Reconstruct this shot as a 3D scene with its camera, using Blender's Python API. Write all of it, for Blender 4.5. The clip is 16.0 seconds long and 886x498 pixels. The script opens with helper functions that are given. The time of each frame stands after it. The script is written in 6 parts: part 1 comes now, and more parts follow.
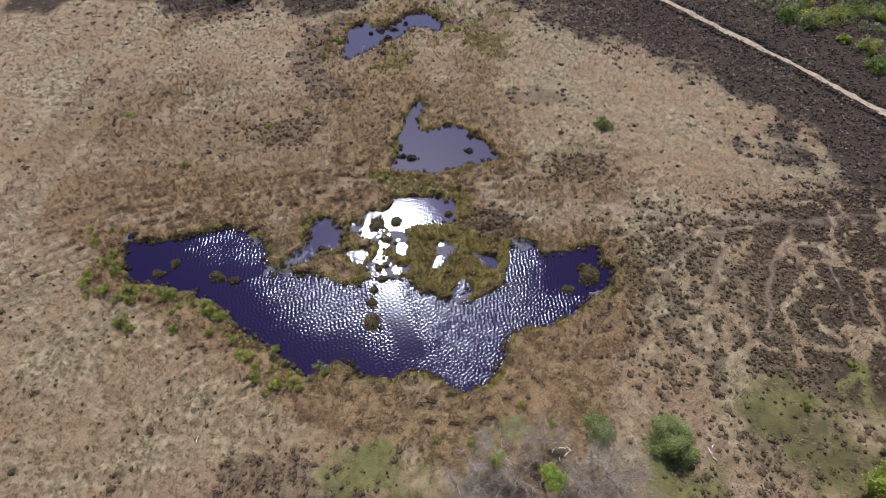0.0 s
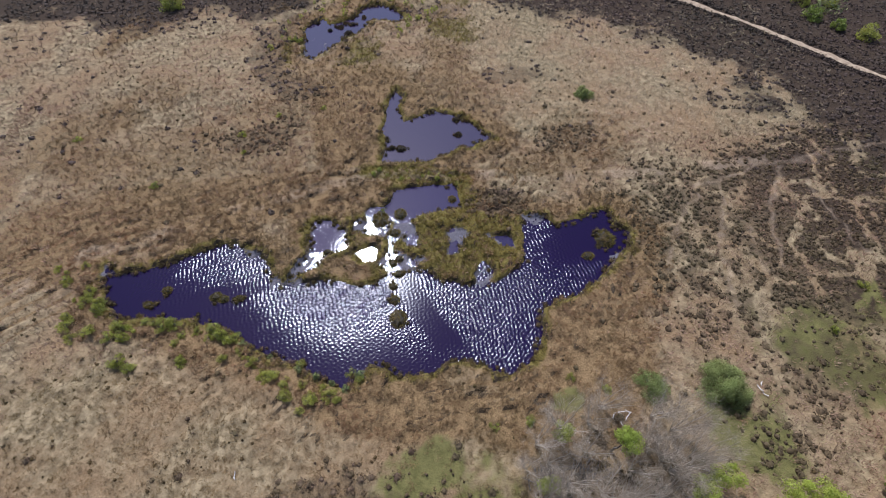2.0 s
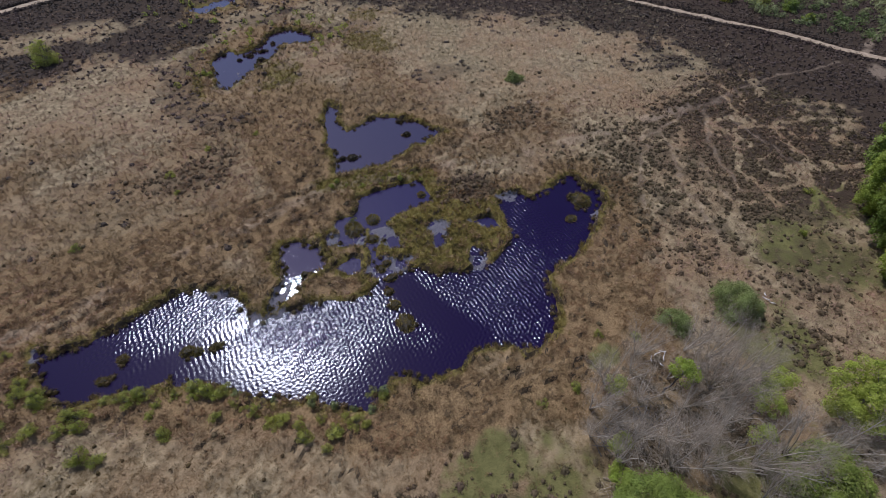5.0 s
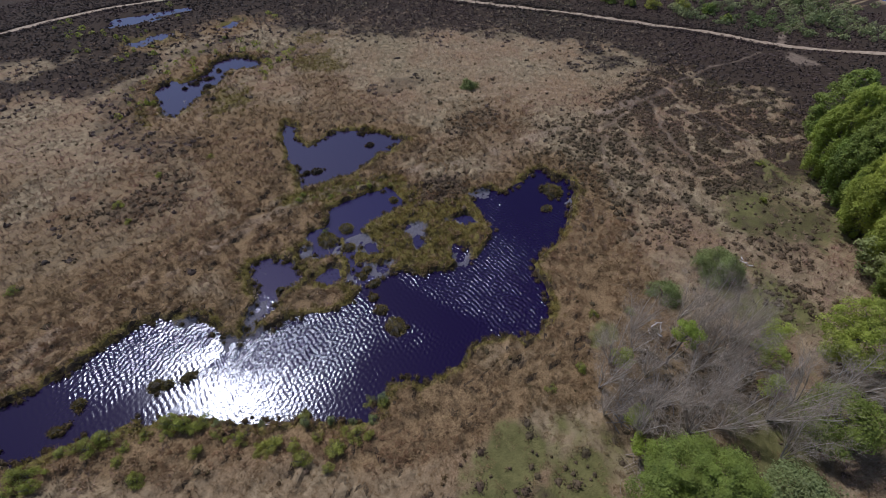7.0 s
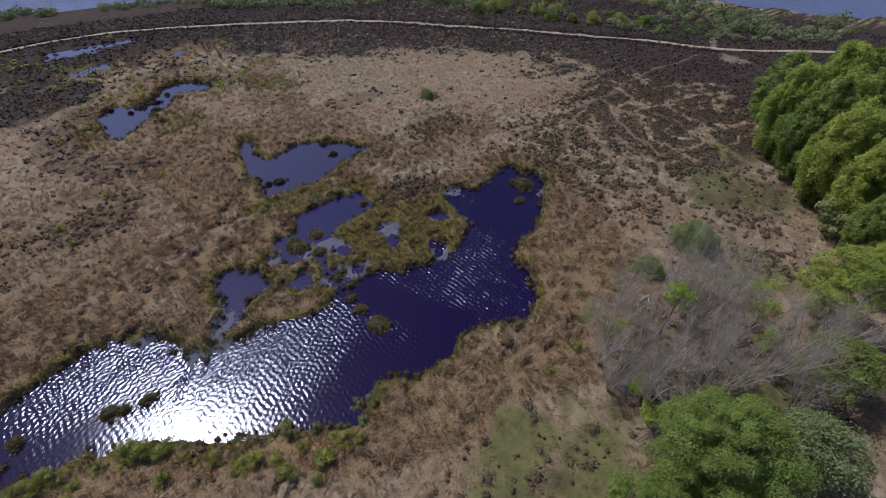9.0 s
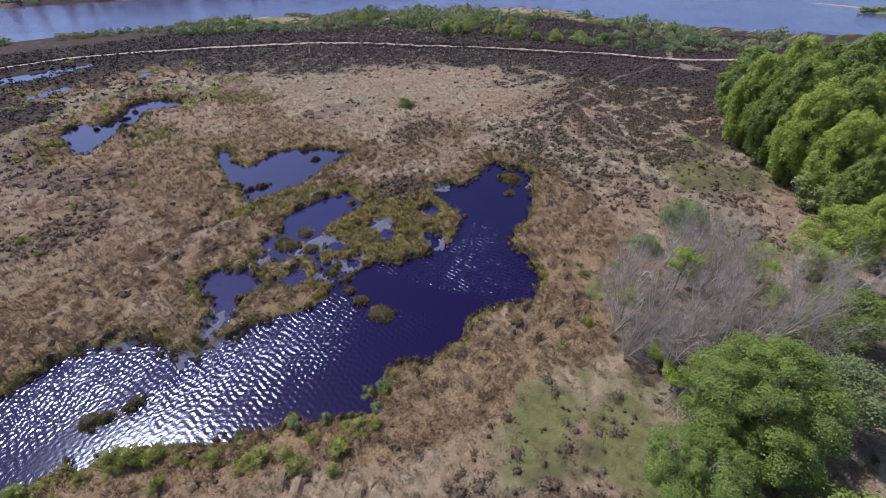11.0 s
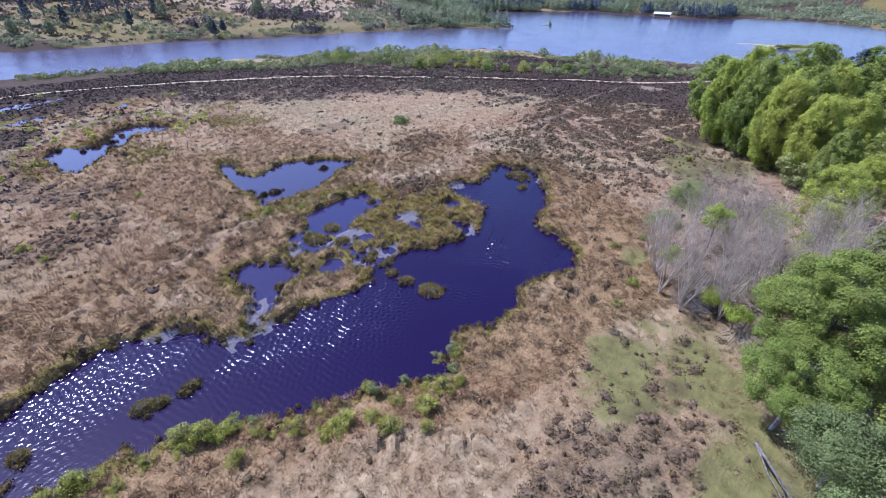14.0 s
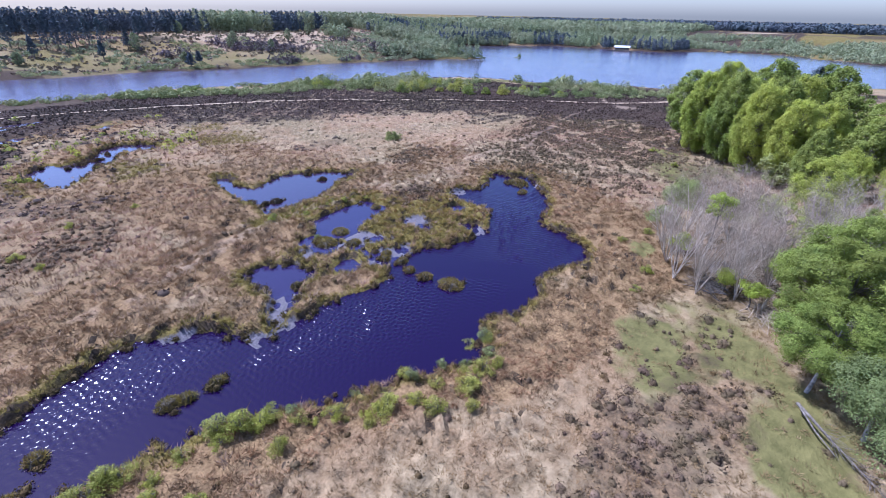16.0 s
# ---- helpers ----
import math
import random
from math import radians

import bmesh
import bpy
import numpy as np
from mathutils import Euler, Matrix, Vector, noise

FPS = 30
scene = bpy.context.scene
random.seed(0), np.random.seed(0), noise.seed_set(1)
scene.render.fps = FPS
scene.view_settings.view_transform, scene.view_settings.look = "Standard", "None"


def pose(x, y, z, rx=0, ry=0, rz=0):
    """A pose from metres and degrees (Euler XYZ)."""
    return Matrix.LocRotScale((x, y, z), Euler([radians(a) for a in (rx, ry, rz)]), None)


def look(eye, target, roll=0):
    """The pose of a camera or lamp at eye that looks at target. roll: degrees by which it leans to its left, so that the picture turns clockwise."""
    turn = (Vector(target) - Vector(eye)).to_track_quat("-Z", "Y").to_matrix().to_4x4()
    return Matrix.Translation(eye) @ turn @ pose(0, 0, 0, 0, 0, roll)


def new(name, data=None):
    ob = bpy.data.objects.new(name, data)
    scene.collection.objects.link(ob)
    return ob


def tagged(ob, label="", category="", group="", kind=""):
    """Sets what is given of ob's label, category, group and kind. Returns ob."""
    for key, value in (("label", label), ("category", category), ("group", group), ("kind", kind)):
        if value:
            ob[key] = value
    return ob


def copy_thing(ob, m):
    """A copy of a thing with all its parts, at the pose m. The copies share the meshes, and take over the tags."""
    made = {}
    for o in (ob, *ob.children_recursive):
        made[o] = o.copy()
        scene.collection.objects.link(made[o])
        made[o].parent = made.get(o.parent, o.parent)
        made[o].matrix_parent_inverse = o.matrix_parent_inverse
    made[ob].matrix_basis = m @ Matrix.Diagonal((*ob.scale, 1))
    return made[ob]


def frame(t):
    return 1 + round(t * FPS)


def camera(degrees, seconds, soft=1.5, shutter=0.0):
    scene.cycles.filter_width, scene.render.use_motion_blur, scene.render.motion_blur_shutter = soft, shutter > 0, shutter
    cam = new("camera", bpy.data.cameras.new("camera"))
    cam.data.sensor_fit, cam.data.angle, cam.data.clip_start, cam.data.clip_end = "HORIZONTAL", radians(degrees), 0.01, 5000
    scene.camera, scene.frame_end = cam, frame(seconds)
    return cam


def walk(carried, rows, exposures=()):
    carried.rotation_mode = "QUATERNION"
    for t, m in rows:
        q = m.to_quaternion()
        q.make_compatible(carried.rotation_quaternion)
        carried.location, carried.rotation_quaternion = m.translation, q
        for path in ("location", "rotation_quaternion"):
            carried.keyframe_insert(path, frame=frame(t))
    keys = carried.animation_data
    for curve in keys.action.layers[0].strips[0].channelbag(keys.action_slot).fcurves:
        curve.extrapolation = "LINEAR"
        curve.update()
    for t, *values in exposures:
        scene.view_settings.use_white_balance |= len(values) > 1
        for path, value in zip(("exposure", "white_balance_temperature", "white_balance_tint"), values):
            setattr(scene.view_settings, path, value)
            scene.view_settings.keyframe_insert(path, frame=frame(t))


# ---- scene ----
cam = camera(88.8, 16.0, soft=0.8)
PATH = [
    (0, (-0.726, 0.907, 49.745), (-0.779, 2.011, 48.079), 0.6),
    (0.5, (-2.744, 0.747, 48.985), (-2.735, 1.858, 47.322), 1.0),
    (1, (-4.777, 0.573, 48.08), (-4.719, 1.689, 46.422), 1.0),
    (1.5, (-6.498, 0.451, 47.281), (-6.401, 1.57, 45.626), 0.9),
    (2, (-8.359, 0.385, 46.364), (-8.208, 1.505, 44.713), 1.0),
    (2.5, (-9.942, 0.357, 45.495), (-9.732, 1.472, 43.848), 1.0),
    (3, (-11.514, 0.343, 44.439), (-11.241, 1.457, 42.8), 1.0),
    (3.5, (-12.862, 0.319, 43.48), (-12.528, 1.438, 41.856), 1.0),
    (4, (-14.144, 0.314, 42.505), (-13.75, 1.446, 40.904), 1.0),
    (6.5, (-18.631, -0.081, 37.978), (-17.962, 1.084, 36.496), 0.9),
    (7, (-19.396, -0.176, 36.916), (-18.673, 0.99, 35.46), 0.9),
    (7.5, (-20.042, -0.298, 35.776), (-19.27, 0.872, 34.348), 0.9),
    (8, (-20.629, -0.5, 34.683), (-19.808, 0.672, 33.286), 0.9),
    (8.5, (-21.115, -0.678, 33.624), (-20.248, 0.493, 32.254), 0.8),
    (9, (-21.667, -0.777, 32.442), (-20.748, 0.388, 31.1), 0.7),
    (11.5, (-26.479, -0.197, 27.412), (-25.358, 0.946, 26.212), 0.9),
    (12, (-27.883, 0.286, 26.602), (-26.725, 1.421, 25.431), 0.9),
    (12.5, (-29.248, 0.741, 25.813), (-28.055, 1.869, 24.671), 0.9),
    (13, (-30.631, 1.239, 24.918), (-29.403, 2.36, 23.806), 0.9),
    (13.5, (-31.924, 1.749, 24.009), (-30.661, 2.86, 22.927), 1.0),
    (14, (-33.223, 2.338, 22.994), (-31.923, 3.437, 21.944), 1.0),
    (14.5, (-34.366, 2.851, 22.094), (-33.036, 3.941, 21.073), 1.0),
    (15, (-35.418, 3.378, 21.229), (-34.053, 4.455, 20.241), 1.1),
    (15.5, (-36.272, 3.835, 20.583), (-34.876, 4.899, 19.624), 1.1),
    (16, (-36.918, 4.34, 20.177), (-35.491, 5.39, 19.249), 1.1),
]
EXPOSURES = [(0.0, 0.32, 5450, 16), (4.0, 0.0, 5360, 17), (6.5, -0.4, 5310, 18), (9.0, -0.32, 5210, 19), (11.5, 0.47, 5040, 22), (13.5, 0.84, 4930, 25), (16.0, 1.0, 4830, 26)]
walk(cam, [(t, look(eye, target, roll)) for t, eye, target, roll in PATH], EXPOSURES)

# ---- sky and sun ----
SUN_AZ, SUN_EL = radians(-12.0), radians(55.4)     # azimuth from +y towards +x
world = bpy.data.worlds.new("sky")
scene.world = world
world.use_nodes = True
wn = world.node_tree
sky = wn.nodes.new("ShaderNodeTexSky")
sky.sky_type, sky.sun_disc = "NISHITA", False
sky.sun_elevation, sky.sun_rotation = SUN_EL, SUN_AZ
sky.air_density, sky.dust_density, sky.ozone_density = 1.0, 1.5, 1.2
wn.nodes["Background"].inputs[1].default_value = 0.105
wn.links.new(sky.outputs[0], wn.nodes["Background"].inputs[0])
sun_data = bpy.data.lights.new("sun", "SUN")
sun_data.energy, sun_data.angle, sun_data.color = 4.3, radians(0.53), (1.0, 0.96, 0.90)
sun = new("sun", sun_data)
sun_dir = Vector((math.sin(SUN_AZ) * math.cos(SUN_EL), math.cos(SUN_AZ) * math.cos(SUN_EL), math.sin(SUN_EL)))
sun.matrix_world = look(tuple(sun_dir * 400), (0, 0, 0))

# ---- numeric helpers ----
rng = np.random.default_rng(7)


def hash2(ix, iy, seed):
    h = (ix * 374761393 + iy * 668265263 + seed * 974711) & 0x7FFFFFFF
    h = ((h ^ (h >> 13)) * 1274126177) & 0x7FFFFFFF
    return ((h ^ (h >> 16)) & 0xFFFF) / 65535.0


def value_noise(x, y, seed=0):
    """Smooth noise, 0 to 1, with cells one unit wide."""
    ix, iy = np.floor(x).astype(np.int64), np.floor(y).astype(np.int64)
    fx, fy = x - ix, y - iy
    fx, fy = fx * fx * (3 - 2 * fx), fy * fy * (3 - 2 * fy)
    a, b = hash2(ix, iy, seed), hash2(ix + 1, iy, seed)
    c, d = hash2(ix, iy + 1, seed), hash2(ix + 1, iy + 1, seed)
    return (a + (b - a) * fx) * (1 - fy) + (c + (d - c) * fx) * fy


def fbm(x, y, size, seed=0, octaves=3):
    total, amp, norm = 0.0, 1.0, 0.0
    for k in range(octaves):
        total = total + amp * value_noise(x / size * 2 ** k + 17.3 * k, y / size * 2 ** k - 9.1 * k, seed + k)
        norm, amp = norm + amp, amp * 0.5
    return total / norm


def smooth(a, b, v):
    t = np.clip((v - a) / (b - a), 0, 1)
    return t * t * (3 - 2 * t)


def polygon_distance(x, y, pts):
    """Signed distance to a closed outline: negative inside."""
    best = np.full(x.shape, 1e9)
    inside = np.zeros(x.shape, bool)
    for (ax, ay), (bx, by) in zip(pts, pts[1:] + pts[:1]):
        ex, ey = bx - ax, by - ay
        k = np.clip(((x - ax) * ex + (y - ay) * ey) / (ex * ex + ey * ey + 1e-9), 0, 1)
        best = np.minimum(best, np.hypot(x - ax - k * ex, y - ay - k * ey))
        if ay != by:
            inside ^= ((ay > y) != (by > y)) & (x < (bx - ax) * (y - ay) / (by - ay) + ax)
    return np.where(inside, -best, best)


def line_distance(x, y, pts):
    best = np.full(x.shape, 1e9)
    for (ax, ay), (bx, by) in zip(pts, pts[1:]):
        ex, ey = bx - ax, by - ay
        k = np.clip(((x - ax) * ex + (y - ay) * ey) / (ex * ex + ey * ey + 1e-9), 0, 1)
        best = np.minimum(best, np.hypot(x - ax - k * ex, y - ay - k * ey))
    return best


# ---- plan of the place ----
WATER_Z, LAKE_Z = -0.38, -2.2
POND_NORTH_SHORE = [(-44.9, 32.7), (-44.9, 34.2), (-43.1, 32.8), (-39.2, 33.0), (-36.0, 34.6), (-32.1, 35.8), (-29.6, 35.7), (-28.1, 34.2),
                    (-26.2, 33.6), (-24.9, 31.2), (-23.6, 29.0), (-21.9, 29.2), (-18.8, 29.3), (-17.0, 28.6), (-14.7, 27.9), (-12.5, 28.2),
                    (-11.3, 29.1), (-9.5, 28.9), (-7.2, 29.4), (-6.1, 29.3), (-5.2, 27.8), (-3.6, 27.5), (-2.2, 26.8), (-0.4, 26.6),
                    (1.7, 26.5), (3.5, 27.6), (5.8, 29.3), (6.5, 32.1), (6.8, 36.3), (8.7, 35.6), (10.2, 35.6), (10.8, 34.2),
                    (12.7, 34.3), (15.0, 34.8), (16.6, 35.9), (17.7, 36.0), (18.5, 35.2), (18.0, 33.2), (20.0, 31.8)]
POND_SOUTH_SHORE = [(19.1, 29.9), (16.7, 28.0), (13.3, 25.2), (9.8, 23.7), (6.6, 22.9), (5.6, 20.5), (5.0, 18.1), (3.5, 16.3),
                    (1.3, 15.5), (-0.9, 16.5), (-3.5, 17.3), (-5.7, 17.2), (-7.2, 16.4), (-9.4, 16.2), (-11.5, 17.1), (-13.3, 18.3),
                    (-14.4, 17.3), (-16.1, 16.1), (-18.2, 17.1), (-20.6, 18.6), (-24.4, 20.4), (-27.5, 22.8), (-29.4, 24.2), (-33.9, 25.9),
                    (-37.3, 26.3), (-41.4, 26.7), (-43.6, 29.5)]
BAY = [(-23.4, 28.9), (-22.9, 30.3), (-21.8, 31.9), (-20.7, 33.4), (-20.7, 36.3), (-20.0, 38.2), (-18.2, 38.2), (-16.5, 36.6), (-15.6, 34.1),
       (-16.2, 33.3), (-18.9, 32.3), (-19.5, 31.2), (-21.4, 30.4)]
MARSH_POOLS = [
    [(-10.6, 39.4), (-9.6, 42.7), (-5.4, 42.8), (-1.1, 42.8), (-0.8, 38.3), (-3.7, 38.4), (-6.4, 37.9), (-7.8, 37.1), (-8.7, 35.6), (-9.8, 37.4)],
    [(-15.5, 37.9), (-13.3, 37.2), (-13.2, 39.4), (-11.3, 39.7), (-10.2, 40.2), (-9.5, 38.4), (-10.3, 36.9), (-11.2, 35.1), (-13.4, 35.1), (-14.7, 36.0)],
    [(-9.6, 37.3), (-8.1, 37.1), (-7.1, 34.8), (-7.2, 33.0), (-8.5, 33.1), (-9.3, 34.6), (-10.1, 33.7), (-10.8, 32.2), (-9.8, 32.6), (-8.3, 31.2),
     (-6.9, 31.4), (-6.5, 30.8), (-8.1, 29.6), (-11.0, 29.1), (-12.3, 30.5), (-11.0, 32.3), (-10.9, 35.0), (-10.1, 36.0)],
    [(-14.9, 32.5), (-13.1, 33.5), (-12.2, 32.8), (-12.7, 31.2), (-14.1, 31.5)],
    [(-3.3, 34.8), (-1.5, 35.1), (-0.5, 34.1), (-1.8, 33.1), (-2.6, 31.0), (-3.9, 31.2), (-3.2, 33.0)],
    [(1.5, 33.5), (4.3, 33.3), (5.2, 32.5), (4.7, 31.3), (3.5, 31.7), (2.6, 32.9)],
    [(-0.8, 27.5), (-0.3, 29.3), (0.7, 29.8), (1.4, 28.0), (0.8, 26.4), (-0.3, 26.2)],
]
POND_2 = [(-8.3, 64.3), (-7.1, 62.3), (-7.7, 60.2), (-7.4, 56.0), (-4.5, 57.5), (-2.2, 58.3), (0.6, 57.3), (2.8, 55.2), (5.7, 51.0), (2.0, 49.9),
          (-1.8, 48.7), (-4.3, 47.7), (-11.1, 47.9), (-10.4, 51.5), (-10.4, 55.3), (-9.3, 60.1)]
POND_3 = [(-23.6, 81.0), (-23.4, 84.8), (-20.4, 87.4), (-19.2, 85.1), (-14.7, 87.0), (-12.7, 90.9), (-9.3, 91.7), (-6.5, 89.6), (-5.0, 86.5),
          (-6.2, 84.4), (-8.5, 86.2), (-11.8, 85.6), (-12.9, 82.8), (-15.2, 81.5), (-18.9, 77.3), (-21.9, 74.8), (-23.4, 75.6)]
FAR_PONDS = [[(-31, 119.5), (-23.3, 123.1), (-11.9, 122.5), (-10.5, 120.5), (-19.4, 118.4), (-23.9, 117.3)],
             [(-26.8, 107.7), (-21.8, 108.5), (-17.3, 110.2), (-16.2, 110.6), (-17.8, 107.2), (-23.7, 104.5)],
             [(-8.1, 106.7), (-3.9, 109.6), (-2.9, 108.0), (-7.2, 105.5)]]
ISLETS = [(-31.0, 28.3, 0.8, 0.62), (-30.1, 27.9, 0.6, 0.5), (-28.3, 27.8, 0.55, 0.4), (-36.8, 29.8, 0.55, 0.6), (-38.5, 28.1, 0.6, 0.45), (-10.6, 27.4, 0.55, 0.5), (-10.5, 25.6, 0.65, 0.6),
          (-10.2, 23.1, 1.0, 1.25), (13.7, 29.0, 0.8, 0.6), (16.6, 31.3, 1.4, 1.5), (-11.6, 37.5, 1.2, 1.4), (-8.1, 50.5, 0.85, 0.7), (0.8, 56.0, 0.6, 0.5),
          (0.7, 52.6, 0.6, 0.55), (-9.9, 35.2, 0.8, 0.7), (-9.0, 38.2, 0.9, 1.0), (-9.6, 31.1, 0.6, 0.5), (-10.4, 30.6, 0.5, 0.6), (-1.9, 40.0, 0.6, 0.6),
          (-9.4, 50.8, 0.5, 0.4), (-17.0, 84.2, 0.5, 0.5), (-14.8, 85.0, 0.6, 0.4), (-15.6, 82.2, 0.8, 0.5), (-18.4, 33.1, 0.5, 0.4), (-9.8, 29.0, 0.7, 0.5), (-19.1, 83.3, 0.45, 0.35), (-16.3, 85.6, 0.45, 0.35), (-14.6, 87.9, 0.45, 0.35), (-16.1, 80.9, 0.45, 0.35), (-21.5, 86.0, 0.45, 0.35), (-17.5, 84.2, 0.45, 0.35), (-12.7, 87.2, 0.45, 0.35)]
FAR_SIDE = [(-2700, 420), (-400, 310), (-150, 240), (0, 188), (70, 170), (140, 140), (160, 100), (190, 60), (240, -40), (360, -150), (2700, -400), (2700, 2700), (-2700, 2700)]
LAKE = [(-320, 262), (-150, 205), (-60, 178), (-20, 167), (30, 159), (60, 145), (97, 127), (118, 112), (127, 100), (131, 80), (136, 62), (150, 38), (190, -5), (300, -140),
        (420, -140), (318, -32), (366, 14), (375, 48), (326, 95), (326, 167), (268, 214), (232, 205), (200, 178), (187, 140), (178, 158), (118, 181), (69, 195), (33, 209),
        (1, 213), (-60, 235), (-150, 275), (-320, 345)]
TRACK = [(-60, 119), (-46.5, 123.8), (-36.8, 127.1), (-25.9, 130), (-14.5, 129.5), (0, 123.5), (14.0, 116.1), (23.5, 111.0), (33.0, 105.5), (40.2, 98.7), (51.1, 86.8),
         (59.6, 77.2), (70.9, 63.1), (78.1, 54.4), (83.2, 45.6), (86.5, 41.0), (92.4, 35.6), (99.7, 30.0), (120, 12), (150, -20)]
WORN_PATH = [(-58.9, 27.7), (-53.8, 31.9), (-47.9, 35.9), (-40.7, 37.7), (-33.5, 40.0), (-21.3, 43.6), (-10.0, 45.4), (6.5, 43.0), (22.4, 41.6), (34.4, 42.2), (43, 42.0),
             (50.5, 41.4), (64.6, 44.2), (71.8, 43.4), (81.5, 41.6)]
TRAILS = [[(36.4, 40.5), (34.3, 35.4), (30.2, 27.8), (29.2, 24.0), (28.8, 20.4)], [(36.0, 31.1), (35.0, 28.1), (34.4, 24.2)], [(45.6, 40.6), (41.6, 35.7), (38.6, 30.2), (37.1, 24.5)],
          [(48.0, 37.9), (47.7, 30.2), (49.1, 24.3)], [(22.4, 25.6), (27.4, 33.1), (31.6, 36.9)], [(80.3, 42.9), (61.3, 43.5), (43.4, 41.3), (31.1, 38.0)], [(85.6, 43.2), (95.4, 47.9), (110.8, 50.3)]]
SIDE_PATH = [(84.0, 41.6), (88.1, 44.9), (92.5, 46.4), (98.3, 46.8), (106.0, 49.5), (117.6, 52.4), (122.0, 51.0)]
BANK_RUT = [(-7.7, 13.3), (-4.0, 13.4), (0.9, 13.2), (5, 14.4), (8, 15.8)]
HEATH_EDGE = [(-100, 84), (-80, 90), (-68, 90), (-56, 91), (-42, 92), (-28, 93), (-14, 98), (2, 101), (17.6, 95.3), (25.0, 85.6), (38.6, 79.2), (42.7, 71.2), (49.1, 64.2), (51.7, 53.9), (56.2, 48.4), (58, 42), (62, 34), (70, 27), (84, 22), (110, 12), (160, -25),
              (150, 30), (120, 80), (100, 108), (60, 132), (0, 150), (-100, 175), (-200, 160), (-200, 120)]

DARK_STRIP = [(-33.0, 84.0), (-29.6, 86.0), (-27.5, 90.0), (-22.5, 90.5), (-24.5, 84.0), (-26.0, 72.4), (-23.0, 68.4), (-18.5, 66.0), (-20.0, 62.0), (-25.5, 62.6), (-28.2, 63.8), (-30.8, 70.3), (-32.4, 75.7)]
BROWN_BOG = [(-24.9, 68.1), (-20.0, 70.3), (-11.3, 72.7), (-4.0, 68.0), (-7.9, 62.0), (-11.3, 54.2), (-11.2, 47.2), (-17.2, 46.0), (-21.4, 53.6), (-23.1, 62.0)]


def water_distance(x, y):
    """Signed distance to the nearest pond's edge: negative in the water."""
    wx = x + 0.9 * (fbm(x, y, 2.2, 31) - 0.5) + 0.5 * (fbm(x, y, 0.8, 33, 2) - 0.5)
    wy = y + 0.9 * (fbm(x, y, 2.2, 35) - 0.5) + 0.5 * (fbm(x, y, 0.8, 37, 2) - 0.5)
    d = np.full(x.shape, 1e9)
    for pts in [POND_NORTH_SHORE + POND_SOUTH_SHORE, BAY, *MARSH_POOLS, POND_2, POND_3, *FAR_PONDS]:
        d = np.minimum(d, polygon_distance(wx, wy, pts))
    for cx, cy, rx, ry in ISLETS:
        d = np.maximum(d, (1 - np.hypot((wx - cx) / rx, (wy - cy) / ry)) * min(rx, ry) * (0.8 if min(rx, ry) > 0.8 else 0.3) - 0.4)
    return d


def lake_distance(x, y):
    return polygon_distance(x + 8 * (fbm(x, y, 25, 51) - 0.5), y + 8 * (fbm(x, y, 25, 53) - 0.5), LAKE)


def floating_mat(x, y, d):
    """Thin pale mats that float in the sheltered margins."""
    near = np.zeros(x.shape)
    for cx, cy, r in [(-23.5, 30.5, 3.2), (-20.5, 33.0, 2.5), (-44.8, 33.8, 1.5), (8, 35.5, 2.2), (18.3, 33.5, 2.0), (16.5, 28.8, 1.6), (0.2, 27.0, 2.2), (-9, 33, 5), (-14, 37, 3),
                      (-22.5, 79, 4), (-27.5, 34.5, 1.6), (3, 32.5, 3), (-2, 33, 3)]:
        near = np.maximum(near, smooth(1.0, 0.6, np.hypot(x - cx, y - cy) / r))
    marsh = 0.13 * smooth(3.6, 2.2, np.hypot(x + 22, y - 31.2)) + 0.08 * smooth(-15.8, -15.2, x) * smooth(6.5, 5.5, x) * smooth(26, 27, y) * smooth(38.6, 37.6, y)
    return near * smooth(0.52, 0.72, fbm(x, y, 1.3, 131) + marsh + 0.16 * smooth(-0.8, 0.0, d)) * smooth(0.3, 0.1, d) * smooth(-1.9, -1.2, d)


def lumps(x, y):
    """Rounded hummocks with narrow creases between them, 0 in the creases to 1."""
    u, v = 0.62 * x + 0.5 * y + 1.1 * fbm(x, y, 1.6, 46), 0.62 * y - 0.5 * x + 1.1 * fbm(x, y, 1.6, 48)
    return np.minimum(1.0, 1.45 * np.abs(2 * value_noise(u, v, 47) - 1))


def ruts(x, y):
    """Long parallel wheel ruts beside the worn way, broken here and there, 0 to 1."""
    way = line_distance(x + 1.6 * (fbm(x, y, 6, 41) - 0.5), y + 1.6 * (fbm(x, y, 6, 43) - 0.5), WORN_PATH[:8])
    bank = line_distance(x, y, BANK_RUT)
    near = np.maximum(smooth(7.5, 5.0, way) * smooth(-9, -14, x), smooth(3.6, 2.4, way))
    return np.maximum(smooth(0.25, 0.85, np.cos(way * 2 * np.pi / 1.5)) * near, smooth(0.25, 0.85, np.cos(bank * 2 * np.pi / 1.5)) * smooth(3.6, 2.4, bank)) * smooth(0.35, 0.6, fbm(x, y, 4, 45))


